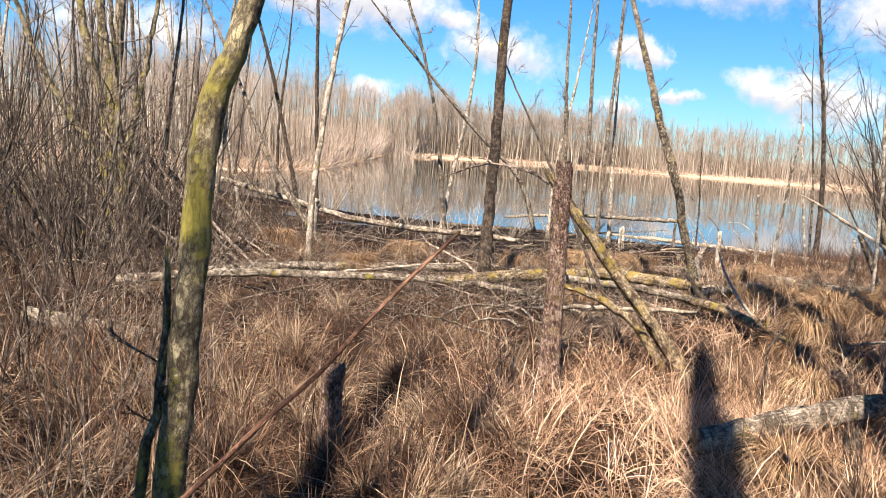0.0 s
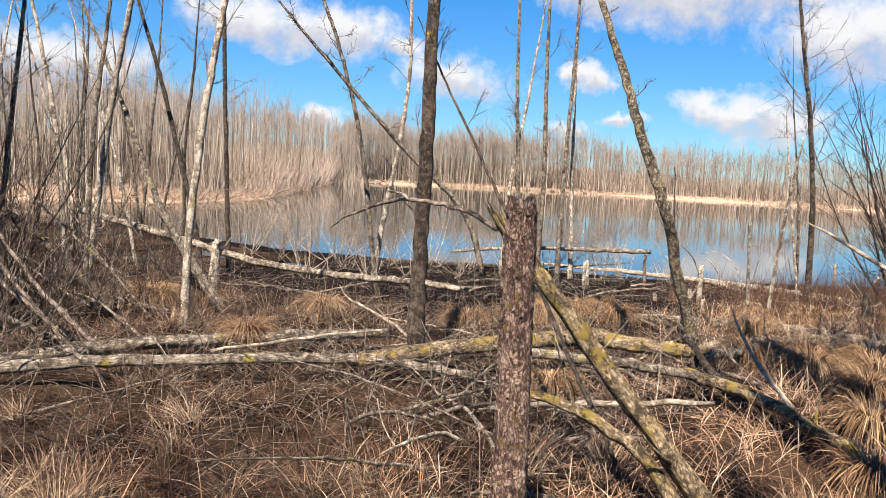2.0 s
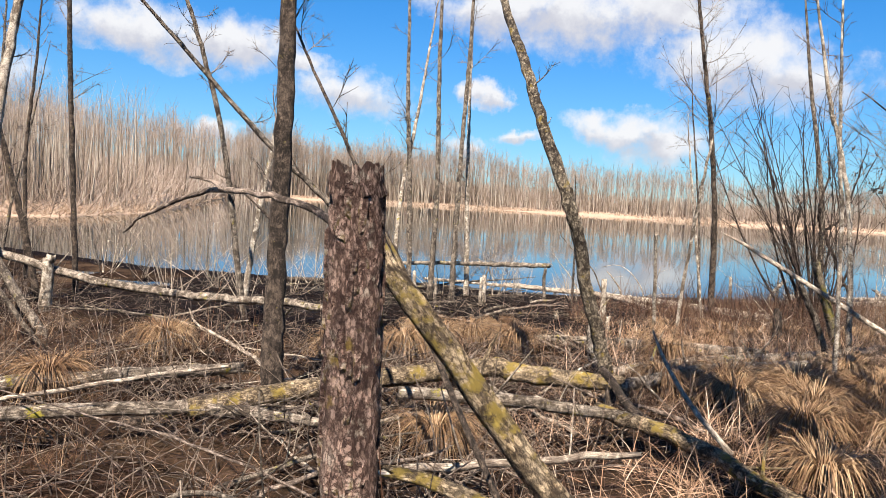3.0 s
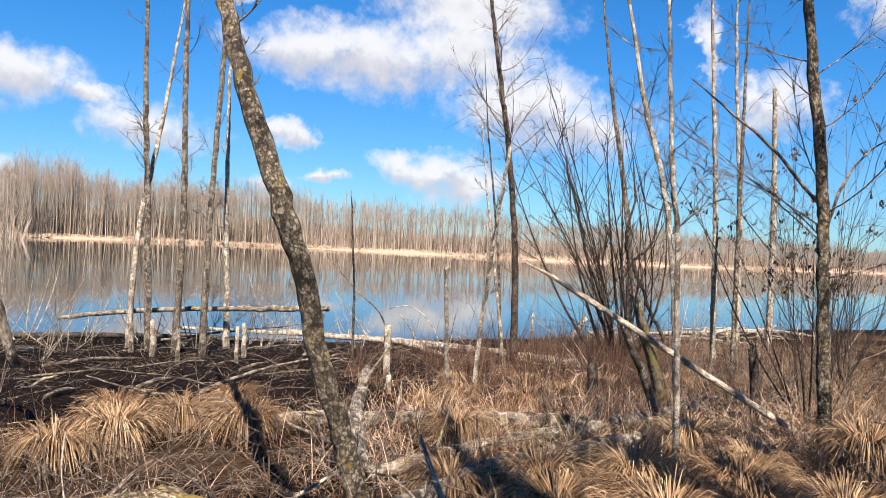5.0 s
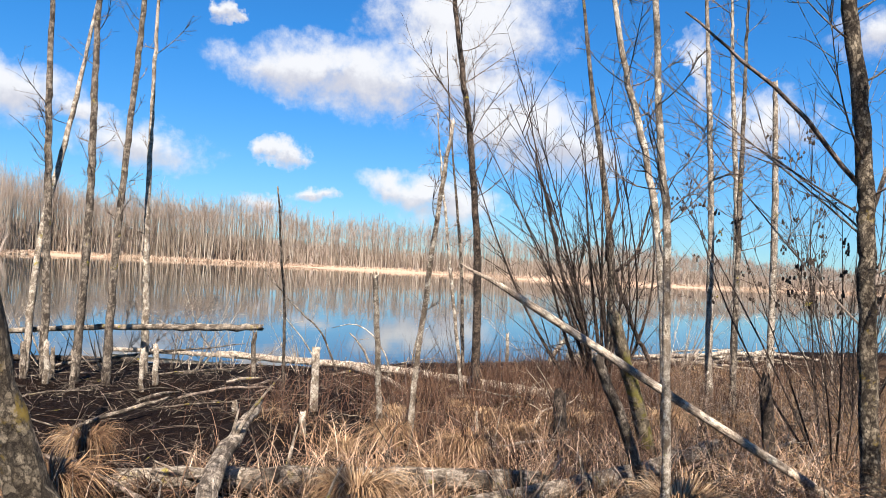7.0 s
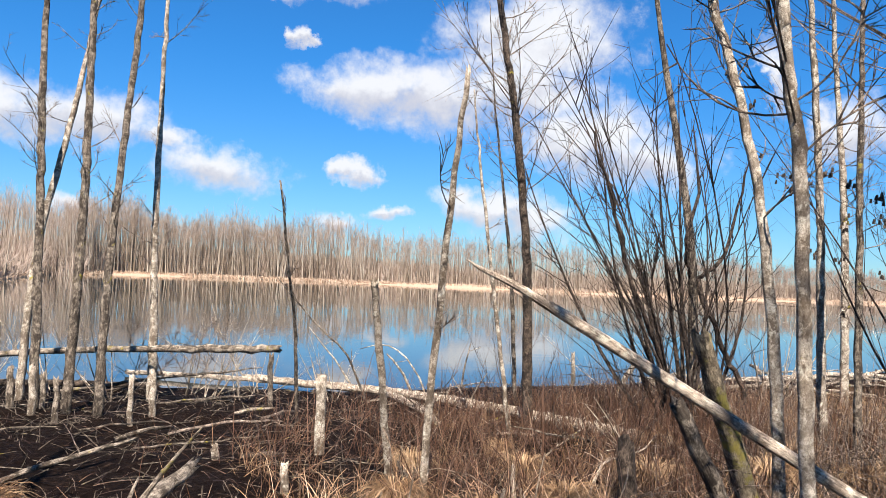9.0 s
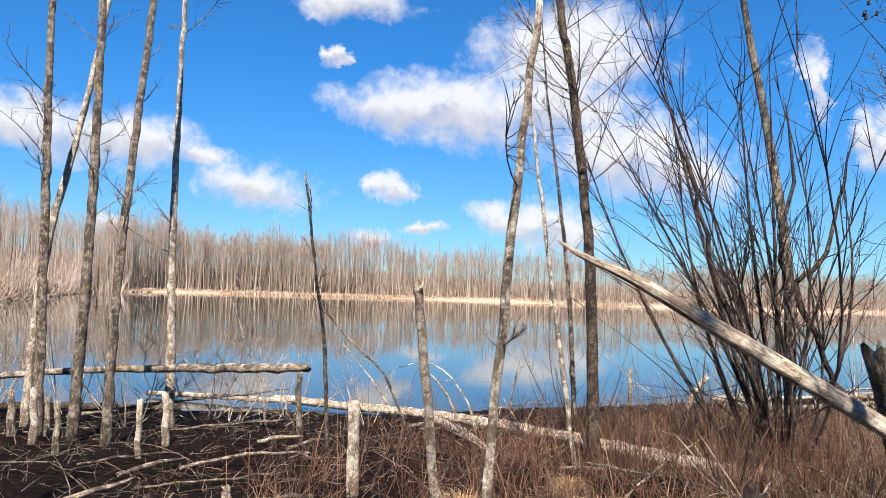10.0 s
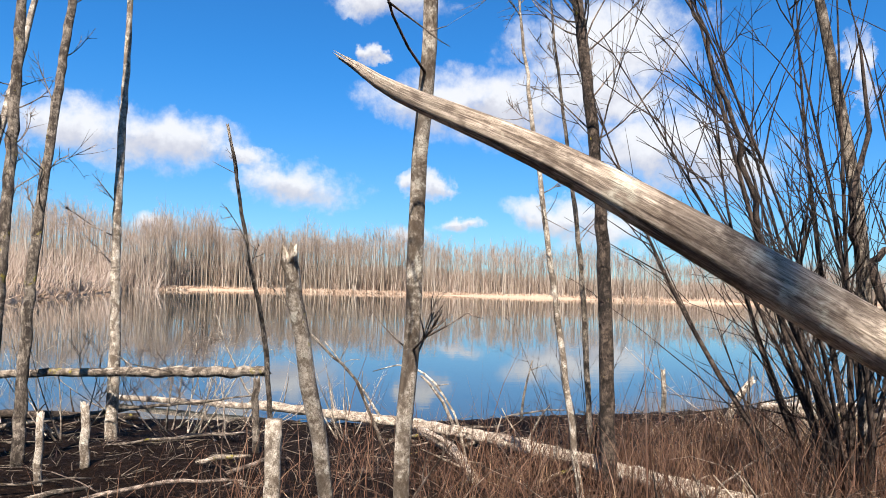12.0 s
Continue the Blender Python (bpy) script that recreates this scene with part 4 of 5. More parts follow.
log([(-1.25, 0.62, -0.36, 0.006), (-0.70, 0.68, 0.40, 0.0051), (-0.33, 0.72, 0.86, 0.0045), (0.06, 0.77, 1.29, 0.003)], REDWOOD, "thin red-brown branch slanting beside the path", 92, 10, 0.004, name="sapling", cat="sapling", group="", wobble=0.002)

log([(3.566, 8.6, 0.10, 0.03), (3.633, 8.2, -0.103, 0.034), (3.714, 7.7, -0.206, 0.032), (3.78, 7.4, -0.34, 0.026)], DARK, "dark stick slanting under a leaning tree", 93, 10, 0.02, name="stick", cat="stick", group="")
log([(3.89, 7.4, -0.16, 0.020), (3.83, 7.78, 0.04, 0.018), (3.80, 8.05, 0.24, 0.014), (3.78, 8.26, 0.46, 0.008)], SILVER, "thin pale stick propped upright in sedge", 94, 8, 0.02, name="stick", cat="stick", group="")

log([(1.953, 8.3, 0.009, 0.04), (2.62, 8.2, -0.014, 0.043), (3.062, 8.15, -0.058, 0.042), (3.68, 8.1, -0.155, 0.036)], LOGGED, "grey log wedged among other logs", 261, 14, stubs=3)
log([(0.15, 8.88, -0.36, 0.05), (0.757, 8.95, -0.219, 0.055), (1.412, 9.0, -0.152, 0.055), (1.845, 9.0, -0.097, 0.048)], DARK, "dark mossless log rising out of the grass", 262, 14, stubs=4)
log([(3.64, 8.5, -0.5, 0.05), (3.62, 8.5, -0.25, 0.045), (3.606, 8.5, -0.02, 0.04)], DARK, "dark rotten post under crossed logs", 263, 12, 0.04, name="stump", cat="stump", group="")
log([(-0.683, 8.9, -0.2, 0.016), (0.02, 9.1, -0.12, 0.016), (0.85, 9.3, -0.045, 0.011)], SILVER, "thin bleached branch with a broken end", 264, 8, 0.02, name="fallen_branch", cat="branch", stubs=4)
log([(8.3, 16.35, -0.5, 0.012), (8.232, 16.4, -0.201, 0.011), (8.099, 16.6, 0.066, 0.009), (7.875, 16.8, 0.221, 0.007), (7.649, 17.0, 0.138, 0.004)], PALE, "thin bowed twig arching over mud", 265, 7, 0.005, name="waterside_branch", cat="branch", group="waterside branches")
log([(7.75, 16.9, -0.55, 0.017), (7.51, 17.0, 0.031, 0.014), (7.272, 17.1, 0.298, 0.012), (7.022, 17.3, 0.562, 0.010), (6.703, 17.5, 0.975, 0.005)], GREY, "slanting bare limb leaning on a pole", 266, 8, 0.01, name="waterside_branch", cat="branch", group="waterside branches", stubs=3)
dead_tree([(4.3, 19.3, -0.66, 0.024), (5.3, 18.8, -0.45, 0.02), (6.0, 18.4, -0.33, 0.015), (6.7, 18.0, -0.2, 0.006)], GREY, "fallen treetop with upswept bare limbs", 20, 1.25, 4, 0.15, 267, name="fallen_treetop", cat="fallen tree", group="", lift=1.1)


def shore_pile():
    """Driftwood heaped along the shore past the willow."""
    rng = np.random.default_rng(268)
    for i in range(26):
        x, y = rng.uniform(12.5, 17.5), 0
        y = float(np.interp(x, NEAR_X, NEAR_Y)) - rng.uniform(0.3, 2.6)
        size, az, r = rng.uniform(0.8, 2.4), rng.normal(0.15, 0.5), rng.uniform(0.015, 0.05)
        dx, dy = math.cos(az) * size, math.sin(az) * size
        z = at(x, y) + r + rng.uniform(0, 0.25)
        log([(x, y, z, r), (x + dx * 0.5, y + dy * 0.5, z + rng.uniform(-0.04, 0.08), r * 0.9), (x + dx, y + dy, z + rng.uniform(-0.12, 0.2), r * 0.6)], (SILVER, LOGGED, PALE)[i % 3], "bleached driftwood heaped on the shore", 600 + i, 8, 0.02, name="driftwood_stick", cat="driftwood", group="driftwood on the shore", stubs=i % 3)


shore_pile()
log([(8.39, 19.26, -0.78, 0.016), (8.06, 19.34, -0.31, 0.014), (7.64, 19.45, 0.21, 0.006)], PALE, "thin pale branch rising from the water", 181, 7, 0.01, name="waterside_branch", cat="branch", group="waterside branches", stubs=2)
log([(8.97, 18.39, -0.74, 0.022), (8.75, 18.47, -0.30, 0.018), (8.56, 18.54, -0.09, 0.012)], PALE, "bent white branch at the water's edge", 182, 7, 0.01, name="waterside_branch", cat="branch", group="waterside branches", stubs=1)
log([(7.07, 21.38, -0.85, 0.014), (6.7, 21.41, -0.21, 0.012), (6.34, 21.44, 0.77, 0.005)], PALE, "thin pale branch rising from the water", 183, 7, 0.01, name="waterside_branch", cat="branch", group="waterside branches", stubs=4)
log([(12.84, 18.83, -0.78, 0.05), (12.97, 18.73, -0.44, 0.045), (13.11, 18.61, -0.18, 0.04)], PALE, "short white stub leaning at the water's edge", 184, 10, 0.03, name="stump", cat="stump", group="")
log([(8.36, 17.86, -0.56, 0.045), (8.33, 16.83, -0.53, 0.05), (8.12, 15.66, -0.50, 0.035)], SILVER, "curved white driftwood limb on mud", 185, 10, 0.03, stubs=2)
log([(13.36, 20.95, -0.85, 0.04), (13.34, 20.97, -0.32, 0.034)], PALE, "small pale post standing in shallow water", 186, 10, 0.03, name="stump", cat="stump", group="")
log([(10.04, 19.12, -0.78, 0.018), (10.08, 19.11, -0.34, 0.015), (10.15, 19.07, 0.01, 0.008)], PALE, "thin white stick in shallow water", 187, 7, 0.02, name="stick", cat="stick", group="", stubs=1)


for i, (x, y, top, r) in enumerate(((4.13, 17.78, -0.14, 0.036), (4.40, 17.16, -0.18, 0.032), (5.35, 17.15, -0.12, 0.036), (4.22, 18.14, -0.26, 0.03), (5.66, 14.35, -0.34, 0.028), (3.88, 18.2, -0.2, 0.04))):
    log([(x, y, at(x, y) - 0.08, r * 1.1), (x - 0.01, y, (at(x, y) + top) / 2, r), (x - 0.02, y, top, r * 0.85)], LOGGED if i % 2 else PALE, "short pale gnawed post standing in mud", 260 + i, 12, 0.03, name="stump", cat="stump", group="stumps on the mud")


def driftwood():
    rng = np.random.default_rng(95)
    for i in range(34):
        x, y = rng.uniform(1.5, 10.5), rng.uniform(13.0, 19.8)
        if mud(x, y) < 0.35:
            continue
        size, az, r = rng.uniform(0.4, 1.5), rng.normal(0.2, 0.9), rng.uniform(0.007, 0.024)
        dx, dy = math.cos(az) * size, math.sin(az) * size * 0.6
        z0, z1 = at(x, y) + r, at(x + dx, y + dy) + r + rng.uniform(0, 0.12)
        log([(x, y, z0, r), (x + dx * 0.5, y + dy * 0.5 + rng.normal(0, 0.05), (z0 + z1) / 2 + rng.uniform(0, 0.05), r), (x + dx, y + dy, z1, r * 0.6)], (GREY, LOGGED, TWIG)[i % 3], "weathered stick lying on dark mud", 300 + i, 7, 0.02, name="driftwood_stick", cat="driftwood", group="driftwood on the mud", stubs=i % 2)


driftwood()


# ---- shrubs ----
def shrub(place, n, size, r, label, seed, mat=None, spread=0.5, twigs=5, name="bare_shrub", group="bare shrubs", aim=(0, 0), crook=0.05):
    """A many-stemmed bare shrub: each stem a part, the twigs joined."""
    rng = np.random.default_rng(seed)
    mat = mat or TWIG
    root = tagged(new(name), label, "shrub", group)
    root.location = place
    az = rng.uniform(0, 2 * np.pi, n)
    lean = np.abs(rng.normal(0, spread, n))
    d = unit(np.stack([np.cos(az) * lean + aim[0], np.sin(az) * lean + aim[1], np.ones(n)], 1))
    a = np.stack([np.cos(az), np.sin(az), np.zeros(n)], 1) * rng.uniform(0.02, 0.22, (n, 1)) * min(1, size * 0.5) - np.array([0, 0, 0.08])
    length = size * rng.uniform(0.55, 1.1, (n, 1))
    c = a + d * length + np.array([0, 0, 0.12]) * length
    b = a + d * length * 0.5 + rng.normal(0, crook, (n, 3)) * length - np.array([0, 0, 0.04]) * length
    for i in range(n):
        v, q, f = bulk(a[i : i + 1], b[i : i + 1], c[i : i + 1], [r * rng.uniform(0.6, 1.3)], [r * 0.15], 6, 9)
        mesh_object("stem", v, q, mat, root, flow=f)
    a2, b2, c2 = forks(a, b, c, rng, n * twigs, 0.42, 0.42, 0.2)
    a3, b3, c3 = forks(a2, b2, c2, rng, n * twigs * 2, 0.5, 0.6, 0.1)
    v, q, f = bulk(np.vstack([a2, a3]), np.vstack([b2, b3]), np.vstack([c2, c3]), np.r_[np.full(len(a2), r * 0.28), np.full(len(a3), r * 0.16)], np.full(len(a2) + len(a3), r * 0.06), 3, 4)
    tagged(mesh_object("twig_spray", v, q, mat, root, flow=f), kind="stuff")
    return root


def big_willow():
    root = shrub((10.4, 14.5, -0.55), 20, 3.5, 0.024, "dark many-stemmed willow fanning out by the water", 101, RED_TWIG, 0.30, 13, "willow", "", (-0.26, 0.0), 0.13)
    stem("trunk", [(0.07, -0.07, -0.1, 0.055), (0.05, -0.05, 1.75, 0.045), (-0.09, 0.09, 3.16, 0.036), (-0.22, 0.22, 4.2, 0.03), (-0.4, 0.4, 6.0, 0.01)], GREY, root, "grey upright trunk")
    for k, arm in enumerate(([(0.55, -0.3, 0.0, 0.03), (0.525, -0.3, 0.618, 0.028), (0.399, -0.2, 0.877, 0.027), (0.165, -0.2, 1.283, 0.026), (0.08, -0.1, 1.69, 0.03)], [(0.06, -0.05, 1.62, 0.032), (0.2, -0.12, 1.78, 0.024), (0.42, -0.15, 2.05, 0.02), (0.6, -0.15, 2.6, 0.014), (0.75, -0.15, 3.2, 0.005)], [(0.03, -0.04, 1.7, 0.024), (-0.1, -0.1, 2.1, 0.02), (0.05, -0.1, 2.6, 0.016), (-0.05, -0.1, 3.3, 0.006)], [(-0.1, 0.0, 0.1, 0.03), (-0.35, -0.1, 0.8, 0.027), (-0.85, -0.2, 1.6, 0.022), (-1.1, -0.2, 2.4, 0.017), (-1.5, -0.2, 3.3, 0.006)])):
        stem("stem", arm, RED_TWIG, root, "crooked dark stem", 8, np.random.default_rng(104 + k), wobble=0.012, lumps=0.1)


big_willow()


def alder():
    """Shrub with small dark cones on its outer twigs."""
    root = shrub((9.6, 10.7, -0.42), 12, 3.1, 0.010, "bare alder bush with small dark cones", 102, RED_TWIG, 0.6, 16, "alder_bush", "")
    rng = np.random.default_rng(103)
    shoots = next(o for o in root.children if o.name.startswith("twig_spray")).data
    p = np.empty(len(shoots.vertices) * 3, np.float32)
    shoots.vertices.foreach_get("co", p)
    p = p.reshape(-1, 3)
    p = p[p[:, 2] > 1.3]
    p = np.repeat(p[rng.integers(0, len(p), 120)], 5, 0) + rng.normal(0, 0.018, (600, 3))
    v, q, f = bulk(p, p + np.array([0, 0, 0.012]), p + np.array([0.004, 0, 0.024]), np.full(600, 0.0095), np.full(600, 0.006), 5, 3)
    tagged(mesh_object("cone_cluster", v, q, DARK, root, flow=f), kind="stuff")


alder()

thicket = [
    shrub((-4.9, 7.4, -0.36), 12, 2.6, 0.016, "tangled bare brown shrub in the thicket, also copied unseen for shade", 111, RED_TWIG, spread=0.7, crook=0.16, group="thicket shrubs"),
    shrub((-3.5, 5.3, -0.34), 10, 1.7, 0.011, "low tangled brown shrub in shade", 112, spread=0.95, crook=0.16, group="thicket shrubs"),
    shrub((-6.2, 10.2, -0.38), 14, 3.2, 0.018, "tall grey shrub with crossing stems", 113, GREY, 0.6, crook=0.12, group="thicket shrubs"),
]
SPOTS = ((0, -7.4, 8.4, 40, 1.1), (1, -2.5, 3.1, 80, 0.8), (1, -4.6, 4.2, 200, 1.0), (2, -5.4, 12.6, 130, 1.0), (0, -3.6, 9.0, 220, 0.8), (2, -8.4, 13.5, 10, 1.2), (0, -3.4, 13.2, 300, 0.8), (1, -2.9, 6.5, 30, 0.9), (1, -1.9, 2.2, 150, 0.8), (0, -5.8, 5.6, 100, 1.0), (2, -4.4, 15.6, 60, 0.9), (0, -6.6, 17.5, 170, 1.1), (1, -1.5, 2.9, 280, 0.6), (1, -2.3, 4.4, 340, 0.7), (0, -3.9, 11.9, 75, 0.9), (2, -7.2, 20.5, 215, 1.0), (0, -2.6, 15.4, 20, 0.6), (0, -2.6, 5.0, 10, 0.8), (0, -2.9, 8.3, 330, 0.6), (1, -1.6, 3.6, 60, 0.8), (1, -2.0, 5.2, 100, 0.8), (0, -3.8, 4.0, 145, 0.9), (1, -2.4, 7.4, 250, 0.9), (2, -4.9, 11.2, 80, 0.9), (1, -1.2, 2.5, 20, 0.55), (1, -1.0, 3.4, 200, 0.55), (1, -1.35, 1.7, 110, 0.6), (1, -1.5, 4.3, 310, 0.6), (2, -3.9, 9.2, 33, 1.3), (0, -3.9, 11.3, 15, 1.3), (0, -2.9, 10.2, 120, 0.8), (0, -4.6, 9.4, 200, 1.2), (0, -5.2, 8.6, 75, 1.3), (0, -3.3, 7.6, 140, 0.9), (1, -2.6, 9.0, 310, 1.1), (1, -3.3, 10.6, 45, 1.2), (0, -6.0, 11.8, 250, 1.3), (1, -2.2, 11.4, 190, 0.9), (2, -5.0, 9.8, 300, 1.1), (0, -4.3, 6.4, 350, 1.0), (0, -3.0, 10.0, 15, 0.55), (0, -2.4, 10.8, 95, 0.55), (0, -3.5, 11.9, 260, 0.7), (0, -2.1, 12.6, 170, 0.5), (0, -3.3, 8.8, 35, 0.6), (0, -2.3, 9.4, 300, 0.45), (0, -4.0, 10.2, 130, 0.75), (0, -1.9, 11.6, 220, 0.4))
for kind, x, y, turn, size in SPOTS:
    copy_thing(thicket[kind], pose(x, y, at(x, y), 0, 0, turn) @ Matrix.Scale(size, 4))

waterside = shrub((4.3, 19.6, -0.75), 7, 1.6, 0.013, "pale dead brush at the water's edge", 121, SILVER, 0.8, 4, "dead_brush", "waterside brush")
for x, y, turn, size in ((5.0, 18.9, 20, 0.9), (6.1, 18.9, 140, 0.9), (6.5, 18.3, 250, 0.7), (7.7, 18.2, 310, 0.7), (5.9, 19.4, 70, 0.9), (2.4, 20.3, 200, 1.1), (3.3, 19.9, 130, 0.8), (6.9, 19.2, 250, 0.6), (12.2, 17.6, 20, 1.0), (13.6, 16.4, 110, 1.2), (11.9, 15.9, 300, 1.0), (14.8, 14.2, 190, 1.3), (0.2, 20.6, 60, 1.2), (1.0, 16.6, 330, 0.8), (-1.2, 20.4, 100, 0.9), (0.5, 19.0, 15, 0.8), (1.8, 18.2, 210, 0.8), (2.6, 17.2, 120, 0.6), (-0.4, 18.2, 290, 0.9), (3.0, 18.8, 40, 0.8), (-2.0, 21.0, 165, 1.1), (-0.2, 16.4, 250, 0.7), (1.4, 20.2, 80, 0.8)):
    copy_thing(waterside, pose(x, y, at(x, y), 0, 0, turn) @ Matrix.Scale(size, 4))
for x, y, turn, size in ((11.4, 11.4, 40, 0.8), (12.8, 12.6, 150, 0.9), (10.6, 9.3, 260, 0.75), (13.9, 13.2, 330, 0.9), (9.4, 16.2, 100, 0.5), (8.9, 13.4, 200, 0.35)):
    copy_thing(thicket[0], pose(x, y, at(x, y), 0, 0, turn) @ Matrix.Scale(size, 4))


def mossy_clump():
    root = tagged(new("clump_tree"), "many-stemmed mossy tree at the thicket's edge", "tree")
    root.location = (-4.0, 10.9, -0.4)
    rng = np.random.default_rng(131)
    for i, (dx, dy, top, r) in enumerate(((-0.9, 0.2, 5.0, 0.09), (-0.5, 0.4, 6.0, 0.08), (0.1, 0.2, 6.4, 0.085), (-1.6, -0.2, 4.2, 0.06), (0.5, 0.5, 5.2, 0.05), (-0.2, -0.4, 4.6, 0.045))):
        x0, y0 = rng.uniform(-0.25, 0.3), rng.uniform(-0.2, 0.2)
        pts = [(x0, y0, -0.1, r * 1.15), (x0 + dx * 0.25, y0 + dy * 0.3, top * 0.25, r), (x0 + dx * 0.8, y0 + dy * 0.7, top * 0.6, r * 0.7), (x0 + dx * 1.2, y0 + dy, top, 0.012)]
        stem("trunk", pts, MOSSY, root, rng=rng, wobble=0.01)
        line = curve_points(pts, 30)[:, :3]
        a, b, c = limbs(line, rng, 12, 1.1, 0.2, 0.5)
        for k in range(12):
            v, q, f = bulk(a[k : k + 1], b[k : k + 1], c[k : k + 1], [0.014], [0.003], 5, 6)
            mesh_object("branch", v, q, TWIG, root, flow=f)
        a2, b2, c2 = forks(a, b, c, rng, 70, 0.5, 0.5)
        v, q, f = bulk(a2, b2, c2, np.full(70, 0.005), np.full(70, 0.0015), 3, 4)
        tagged(mesh_object("twig_spray", v, q, TWIG, root, flow=f), kind="stuff")


mossy_clump()

def bark_on_snag():
    """Cracked plates of bark over the thick snag, and splinters on its broken top."""
    snag = next(o for o in scene.objects if o.name == "snag")
    rng = np.random.default_rng(55)
    shapes = []
    for k in range(8):
        w, h, d = rng.uniform(0.006, 0.011), rng.uniform(0.018, 0.042), rng.uniform(0.002, 0.005)
        edge = np.array([(-w, -h), (w * rng.uniform(0.5, 1), -h * rng.uniform(0.7, 1.1)), (w * 1.1, h * 0.3 * rng.uniform(-1, 1)), (w * rng.uniform(0.6, 1), h), (-w * rng.uniform(0.5, 1), h * rng.uniform(0.7, 1.1)), (-w * 1.1, 0)])
        back = np.c_[edge, np.full(6, -0.006)]
        front = np.c_[edge * 0.62, np.full(6, d)]
        me = bpy.data.meshes.new("bark_plate")
        me.from_pydata(np.vstack([back, front]).tolist(), [], [tuple(range(6, 12))] + [(i, (i + 1) % 6, 6 + (i + 1) % 6, 6 + i) for i in range(6)])
        flow = me.attributes.new("flow", "FLOAT_VECTOR", "POINT")
        flow.data.foreach_set("vector", (np.vstack([back, front]) + rng.uniform(0, 3, 3)).astype(np.float32).ravel())
        me.materials.append(ROTTEN)
        shapes.append(me)
    for k in range(290):
        z = rng.uniform(0.15, 1.82)
        turn = rng.uniform(0, 2 * math.pi)
        r = float(np.interp(z, [0, 0.48, 0.98, 1.48, 1.86], [0.11, 0.09, 0.079, 0.076, 0.07])) * 0.86
        out = Vector((math.cos(turn), math.sin(turn), 0))
        ob = new("bark_plate", shapes[k % 8])
        ob.parent = snag
        up = Vector((0, 0, 1))
        m = Matrix((up.cross(out), up, out)).transposed().to_4x4()
        m.translation = out * r + Vector((-0.019 * z, 0, z))
        ob.matrix_local = m @ Matrix.Rotation(rng.normal(0, 0.12), 4, "Z") @ Matrix.Scale(rng.uniform(0.7, 1.5), 4)
    for k in range(7):
        turn = rng.uniform(0, 2 * math.pi)
        p = np.array([math.cos(turn) * 0.06 - 0.035, math.sin(turn) * 0.06, 1.80])
        q = p + np.array([rng.normal(0, 0.01), rng.normal(0, 0.01), rng.uniform(0.02, 0.06)])
        v, f, fl = bulk([p], [(p + q) / 2], [q], [0.014], [0.003], 5, 4)
        mesh_object("splinter", v, f, ROTTEN, snag, flow=fl)


bark_on_snag()

# ---- the wood on the near side, and unseen trees added for shade ----
saplings = [
    dead_tree([(-3.6, 14.6, -0.55, 0.045), (-3.5, 14.6, 1.8, 0.038), (-3.3, 14.7, 4.0, 0.028), (-3.2, 14.8, 6.6, 0.006)], GREY, "slender bare tree of the near wood, also copied unseen for shade", 14, 0.7, 5, 0.25, 141, group="near wood", sides=8),
    dead_tree([(-4.8, 17.2, -0.55, 0.05), (-5.0, 17.2, 2.0, 0.042), (-5.5, 17.3, 4.4, 0.03), (-6.1, 17.4, 7.0, 0.006)], PALE, "slender leaning tree of the near wood, also copied unseen for shade", 14, 0.8, 5, 0.25, 142, group="near wood", sides=8),
    dead_tree([(-3.0, 19.0, -0.65, 0.04), (-3.05, 19.0, 1.6, 0.034), (-2.9, 19.0, 3.4, 0.025), (-2.8, 19.1, 5.6, 0.006)], DARK, "thin dark tree of the near wood, also copied unseen for shade", 16, 0.7, 5, 0.2, 143, group="near wood", sides=8),
]


